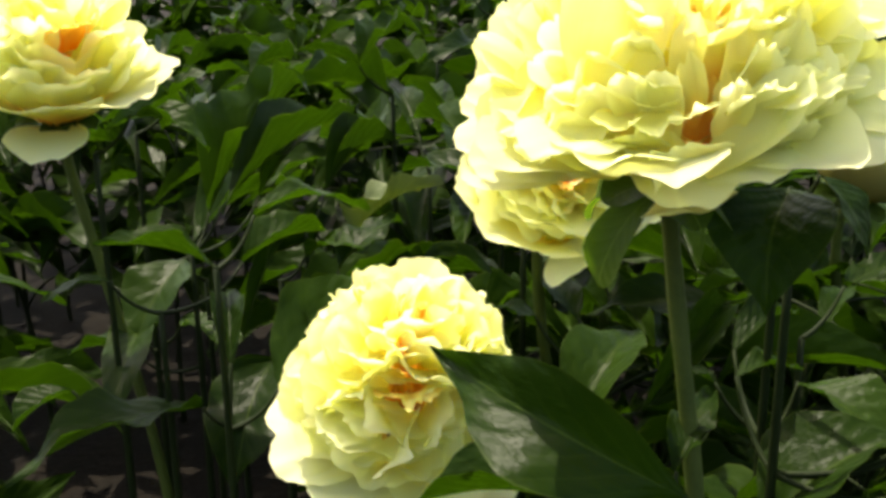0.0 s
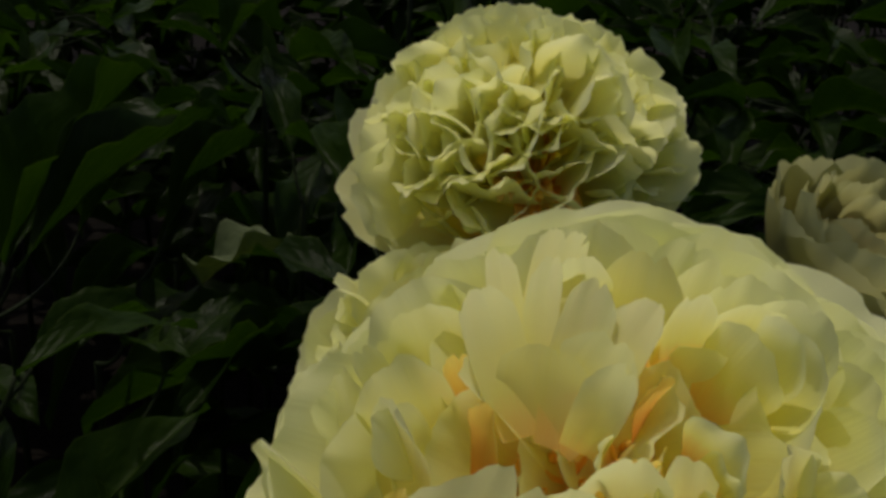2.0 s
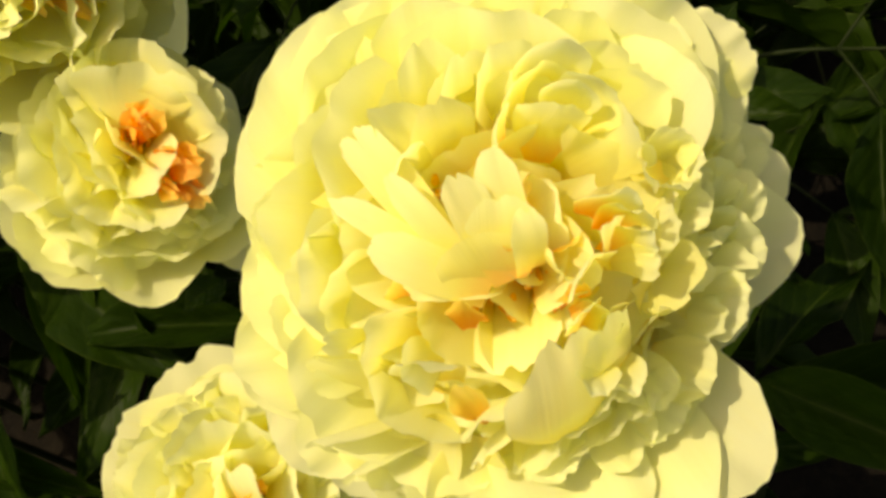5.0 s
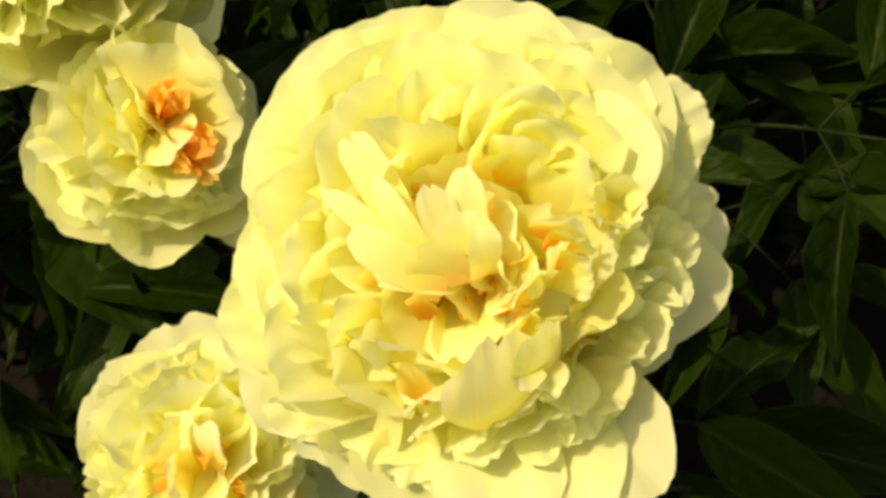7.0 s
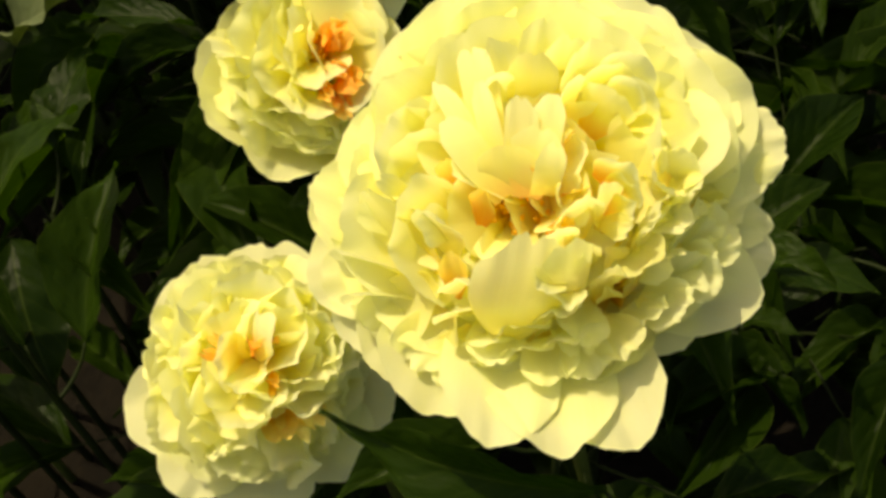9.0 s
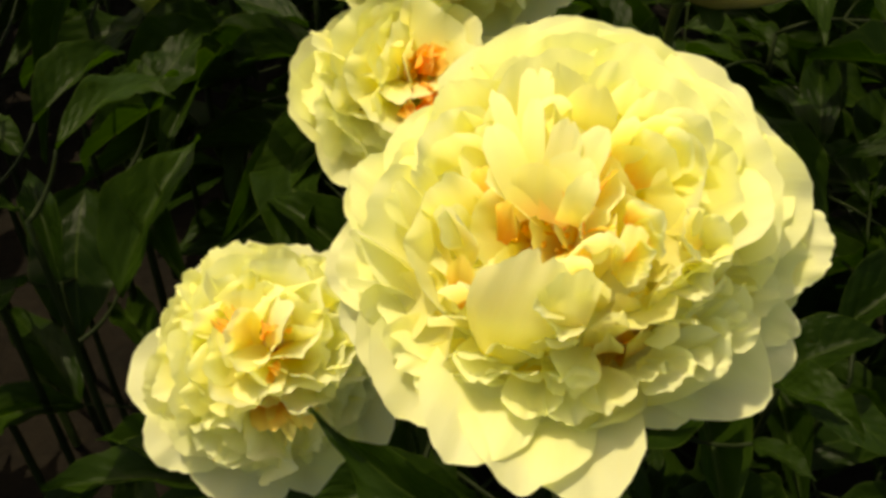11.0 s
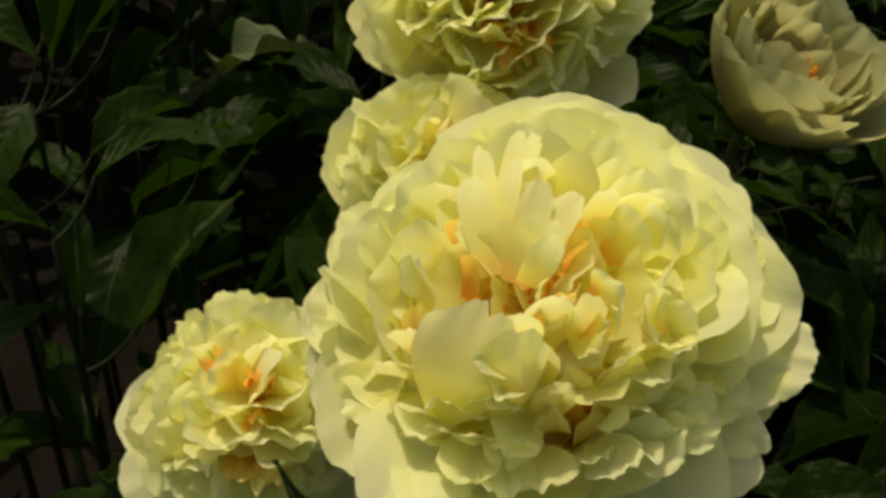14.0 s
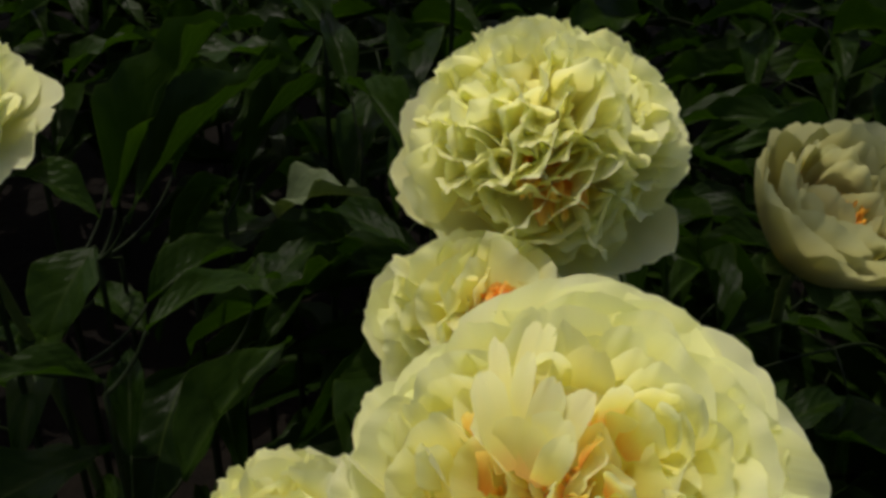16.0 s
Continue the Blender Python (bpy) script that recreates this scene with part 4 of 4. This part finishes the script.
def compound_leaf(root, start, az, reach, rise, size, rng, droop=0.0):
    """Three stalks of leaflets at the end of one leaf stalk; start in the root's frame."""
    out = Vector((math.cos(az), math.sin(az), 0))
    side = Vector((-out.y, out.x, 0))
    start = Vector(start)
    knee = start + out * reach + Vector((0, 0, rise))
    v, f = [], []
    tube_into(v, f, bezier(start, start + out * reach * 0.4 + Vector((0, 0, rise * 0.8)), knee - out * reach * 0.3, knee, 6), [0.0019, 0.0018, 0.0017, 0.0016, 0.0015, 0.0014, 0.0013], 6)
    feet = []
    for s, far in ((0, 0.05), (1, 0.03), (-1, 0.03)):
        end = knee + (out * (0.9 if s == 0 else 0.45) + side * s * 0.8).normalized() * far * (size / 0.09) + Vector((0, 0, rng.uniform(-0.004, 0.008)))
        tube_into(v, f, [knee, (knee + end) / 2 + Vector((0, 0, 0.002)), end], [0.0013, 0.0011, 0.0009], 5)
        feet.append((s, end))
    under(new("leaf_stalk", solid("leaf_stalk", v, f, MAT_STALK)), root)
    for s, end in feet:
        for turn in ((-38, 0, 38) if s == 0 else ((0, 42 * s))):
            a = az + radians(s * 48 + turn + rng.uniform(-14, 14))
            L = size * rng.uniform(0.75, 1.15) * (1.0 if turn == 0 else 0.85)
            dip = rng.uniform(-0.35, 0.30) - droop
            way = Vector((math.cos(a) * math.cos(dip), math.sin(a) * math.cos(dip), math.sin(dip)))
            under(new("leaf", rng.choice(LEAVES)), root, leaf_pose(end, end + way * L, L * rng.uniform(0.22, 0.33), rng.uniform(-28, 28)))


def leaf_at(base, tip, width, roll=0.0, mesh=None, stalk_too=True, pick=0):
    """A leaf placed to fit the camera's view, on a stalk of the shoot that stands nearest."""
    base, tip = Vector(base), Vector(tip)
    best = None
    for root, pts in SHOOTS:
        for p in pts[3:]:
            d = (p - base - (base - tip).normalized() * 0.04).length + max(0, p.z - base.z + 0.02) * 2
            if best is None or d < best[0]:
                best = (d, root, p)
    gap, root, p = best
    if gap > 0.07:                      # no stem at hand: a slim shoot of its own
        away = (base - tip).normalized()
        foot = base + Vector((away.x, away.y, 0)) * 0.035
        root, pts, _ = shoot(foot.x, foot.y, base.z - 0.03, (0.0, 0.0))
        p = SHOOTS[-1][1][-1]
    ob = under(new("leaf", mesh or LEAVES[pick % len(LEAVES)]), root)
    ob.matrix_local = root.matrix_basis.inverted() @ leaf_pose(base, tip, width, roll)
    stalk(root, p, base)


def grow():
    rng = random.Random(77)
    spots = []
    # shoots in the bed, kept clear of the way of the camera
    tries = 0
    while len(spots) < 128 and tries < 9000:
        tries += 1
        y = rng.uniform(0.45, 3.3)
        half = 0.5 + 0.55 * y
        x = rng.uniform(-half, half) + 0.08
        gap = 0.12 + 0.022 * y
        if (-0.42 < x < 0.07 and y < 1.30) or (x < 0.16 and y < 0.84) or (0.2 < x < 0.7 and y < 0.60):       # gaps in the bed, with bare soil
            continue
        if any((x - a) ** 2 + (y - b) ** 2 < gap * gap for a, b in spots):
            continue
        spots.append((x, y))
    # low young shoots where the bed is thin
    for _ in range(4):
        x, y = rng.choice(((rng.uniform(-0.44, 0.0), rng.uniform(0.70, 1.28)), (rng.uniform(0.62, 0.85), rng.uniform(0.70, 0.84))))
        if all((x - a) ** 2 + (y - b) ** 2 > 0.013 for a, b, *_ in spots):
            spots.append((x, y, 0.20))
    for x, y, *low in spots:
        top = 0.40 if y < 0.75 else (0.44 if y < 1.25 else min(0.72, 0.44 + 0.16 * (y - 1.25)))
        top = low[0] if low else top
        root, pts, r = shoot(x, y, top * rng.uniform(0.85, 1.05), (rng.uniform(-0.05, 0.05), rng.uniform(-0.05, 0.05)))
        az = r.uniform(0, 6.28)
        for k, i in enumerate((6, 9, 11, 12) if low else (4, 6, 8, 9, 10, 11, 12) if y < 1.3 else (6, 8, 10, 11, 12)):
            az += 2.4 + r.uniform(-0.3, 0.3)
            compound_leaf(root, pts[i], az, r.uniform(0.04, 0.10), r.uniform(0.0, 0.05), (r.uniform(0.11, 0.16) if y < 1.3 else r.uniform(0.14, 0.20)), r, 0.1)


grow()

# leaves that stand out, each set where the camera's view wants it, depth guessed
leaf_at((0.170, 0.509, 0.496), (0.054, 0.594, 0.526), 0.052, -62, pick=0)
leaf_at((0.128, 0.643, 0.461), (0.166, 0.717, 0.491), 0.045, pick=1)
leaf_at((0.139, 0.578, 0.447), (0.042, 0.586, 0.441), 0.034, pick=2)
leaf_at((-0.192, 0.979, 0.491), (-0.145, 1.167, 0.583), 0.048, pick=3)
leaf_at((-0.173, 0.955, 0.502), (-0.089, 1.153, 0.553), 0.039, pick=4)
leaf_at((-0.164, 1.041, 0.492), (-0.093, 1.191, 0.538), 0.032, pick=5)
leaf_at((-0.104, 1.056, 0.492), (-0.053, 1.193, 0.513), 0.023, pick=6)
leaf_at((-0.088, 0.776, 0.543), (-0.026, 0.868, 0.523), 0.026, pick=7)
leaf_at((0.062, 0.882, 0.545), (-0.018, 0.935, 0.539), 0.028, pick=8)
leaf_at((0.045, 1.032, 0.533), (-0.034, 1.130, 0.551), 0.033, pick=9)
leaf_at((-0.023, 1.129, 0.534), (-0.071, 1.231, 0.575), 0.030, pick=10)
leaf_at((-0.203, 0.857, 0.597), (-0.142, 0.852, 0.572), 0.031, pick=11)
leaf_at((-0.090, 1.179, 0.597), (-0.144, 1.171, 0.615), 0.027, pick=12)
leaf_at((-0.090, 1.179, 0.597), (-0.056, 1.289, 0.628), 0.035, pick=13)
leaf_at((0.016, 1.298, 0.663), (-0.080, 1.287, 0.655), 0.040, pick=14)
leaf_at((-0.241, 1.034, 0.582), (-0.171, 1.060, 0.608), 0.022, pick=15)
leaf_at((-0.155, 0.827, 0.374), (-0.254, 0.708, 0.371), 0.054, pick=18)
leaf_at((-0.209, 0.804, 0.484), (-0.251, 0.781, 0.474), 0.020, pick=17)
leaf_at((-0.222, 0.989, 0.445), (-0.249, 0.909, 0.379), 0.066, pick=20)
leaf_at((-0.237, 0.921, 0.369), (-0.321, 0.942, 0.367), 0.032, pick=21)
leaf_at((-0.272, 0.849, 0.374), (-0.311, 0.816, 0.349), 0.035, pick=22)
leaf_at((-0.109, 0.767, 0.438), (-0.136, 0.847, 0.464), 0.024, pick=21)
leaf_at((0.229, 0.626, 0.415), (0.303, 0.649, 0.460), 0.070, pick=22)
leaf_at((0.211, 0.700, 0.464), (0.193, 0.705, 0.469), 0.012, pick=23)
leaf_at((0.261, 0.709, 0.463), (0.313, 0.658, 0.439), 0.048, pick=24)
leaf_at((0.176, 0.584, 0.467), (0.201, 0.643, 0.483), 0.022, pick=25)
leaf_at((0.225, 0.613, 0.604), (0.212, 0.580, 0.551), 0.059, pick=26)
leaf_at((0.252, 0.668, 0.598), (0.275, 0.650, 0.558), 0.027, pick=27)
leaf_at((0.304, 0.787, 0.498), (0.360, 0.825, 0.503), 0.026, pick=28)
leaf_at((0.228, 0.742, 0.469), (0.277, 0.789, 0.480), 0.024, pick=29)
leaf_at((0.303, 0.827, 0.454), (0.339, 0.877, 0.469), 0.021, pick=30)
leaf_at((-0.075, 1.040, 0.455), (0.018, 0.992, 0.516), 0.050, 0, PALE_LEAF)
leaf_at((-0.134, 0.884, 0.475), (-0.077, 0.954, 0.483), 0.039, pick=32)
leaf_at((-0.127, 0.926, 0.374), (-0.133, 0.820, 0.302), 0.074, pick=35)
leaf_at((-0.113, 0.760, 0.513), (-0.178, 0.721, 0.536), 0.027, pick=34)
leaf_at((-0.058, 0.899, 0.467), (-0.014, 0.966, 0.490), 0.039, pick=35)
leaf_at((0.132, 0.806, 0.464), (0.099, 0.865, 0.479), 0.030, pick=37)
leaf_at((0.103, 0.760, 0.480), (0.076, 0.762, 0.487), 0.023, pick=38)
leaf_at((-0.077, 0.768, 0.419), (-0.019, 0.857, 0.480), 0.047, pick=39)
leaf_at((0.216, 0.663, 0.485), (0.259, 0.693, 0.477), 0.018, pick=40)
leaf_at((-0.134, 1.121, 0.445), (-0.157, 0.940, 0.390), 0.021, pick=41)
leaf_at((-0.044, 1.049, 0.394), (-0.059, 0.908, 0.390), 0.035, pick=42)
leaf_at((-0.039, 1.053, 0.398), (0.012, 1.026, 0.399), 0.041, pick=43)
leaf_at((-0.263, 1.116, 0.423), (-0.229, 1.322, 0.435), 0.053, pick=44)
leaf_at((0.025, 1.159, 0.357), (-0.087, 1.097, 0.388), 0.040, pick=45)
leaf_at((0.023, 1.221, 0.358), (-0.078, 1.244, 0.426), 0.036, pick=46)
leaf_at((-0.253, 0.959, 0.388), (-0.222, 0.804, 0.369), 0.040, pick=47)
leaf_at((-0.241, 1.023, 0.372), (-0.180, 0.976, 0.364), 0.038, pick=48)
leaf_at((0.379, 1.113, 0.421), (0.290, 1.117, 0.395), 0.028, pick=49)
leaf_at((0.386, 1.100, 0.405), (0.319, 1.059, 0.409), 0.027, pick=50)
leaf_at((0.334, 0.996, 0.416), (0.356, 0.950, 0.450), 0.034, pick=51)
leaf_at((0.389, 1.043, 0.416), (0.438, 1.019, 0.409), 0.037, pick=52)
leaf_at((0.366, 0.858, 0.428), (0.401, 0.805, 0.466), 0.047, pick=53)
leaf_at((-0.083, 0.871, 0.435), (-0.023, 0.744, 0.436), 0.025, pick=54)
leaf_at((0.452, 1.668, 0.418), (0.592, 1.632, 0.428), 0.041, pick=55)
leaf_at((0.377, 0.669, 0.451), (0.461, 0.704, 0.464), 0.040, pick=56)
leaf_at((0.333, 0.614, 0.458), (0.378, 0.568, 0.461), 0.032, pick=57)
leaf_at((0.294, 0.589, 0.463), (0.313, 0.555, 0.480), 0.017, pick=58)
leaf_at((-0.094, 0.931, 0.468), (-0.036, 0.891, 0.485), 0.030, pick=60)
leaf_at((-0.000, 1.036, 0.418), (-0.060, 0.895, 0.420), 0.033, pick=61)
leaf_at((0.314, 0.624, 0.477), (0.371, 0.624, 0.507), 0.036, pick=62)
leaf_at((0.305, 0.609, 0.488), (0.332, 0.561, 0.509), 0.028, pick=63)
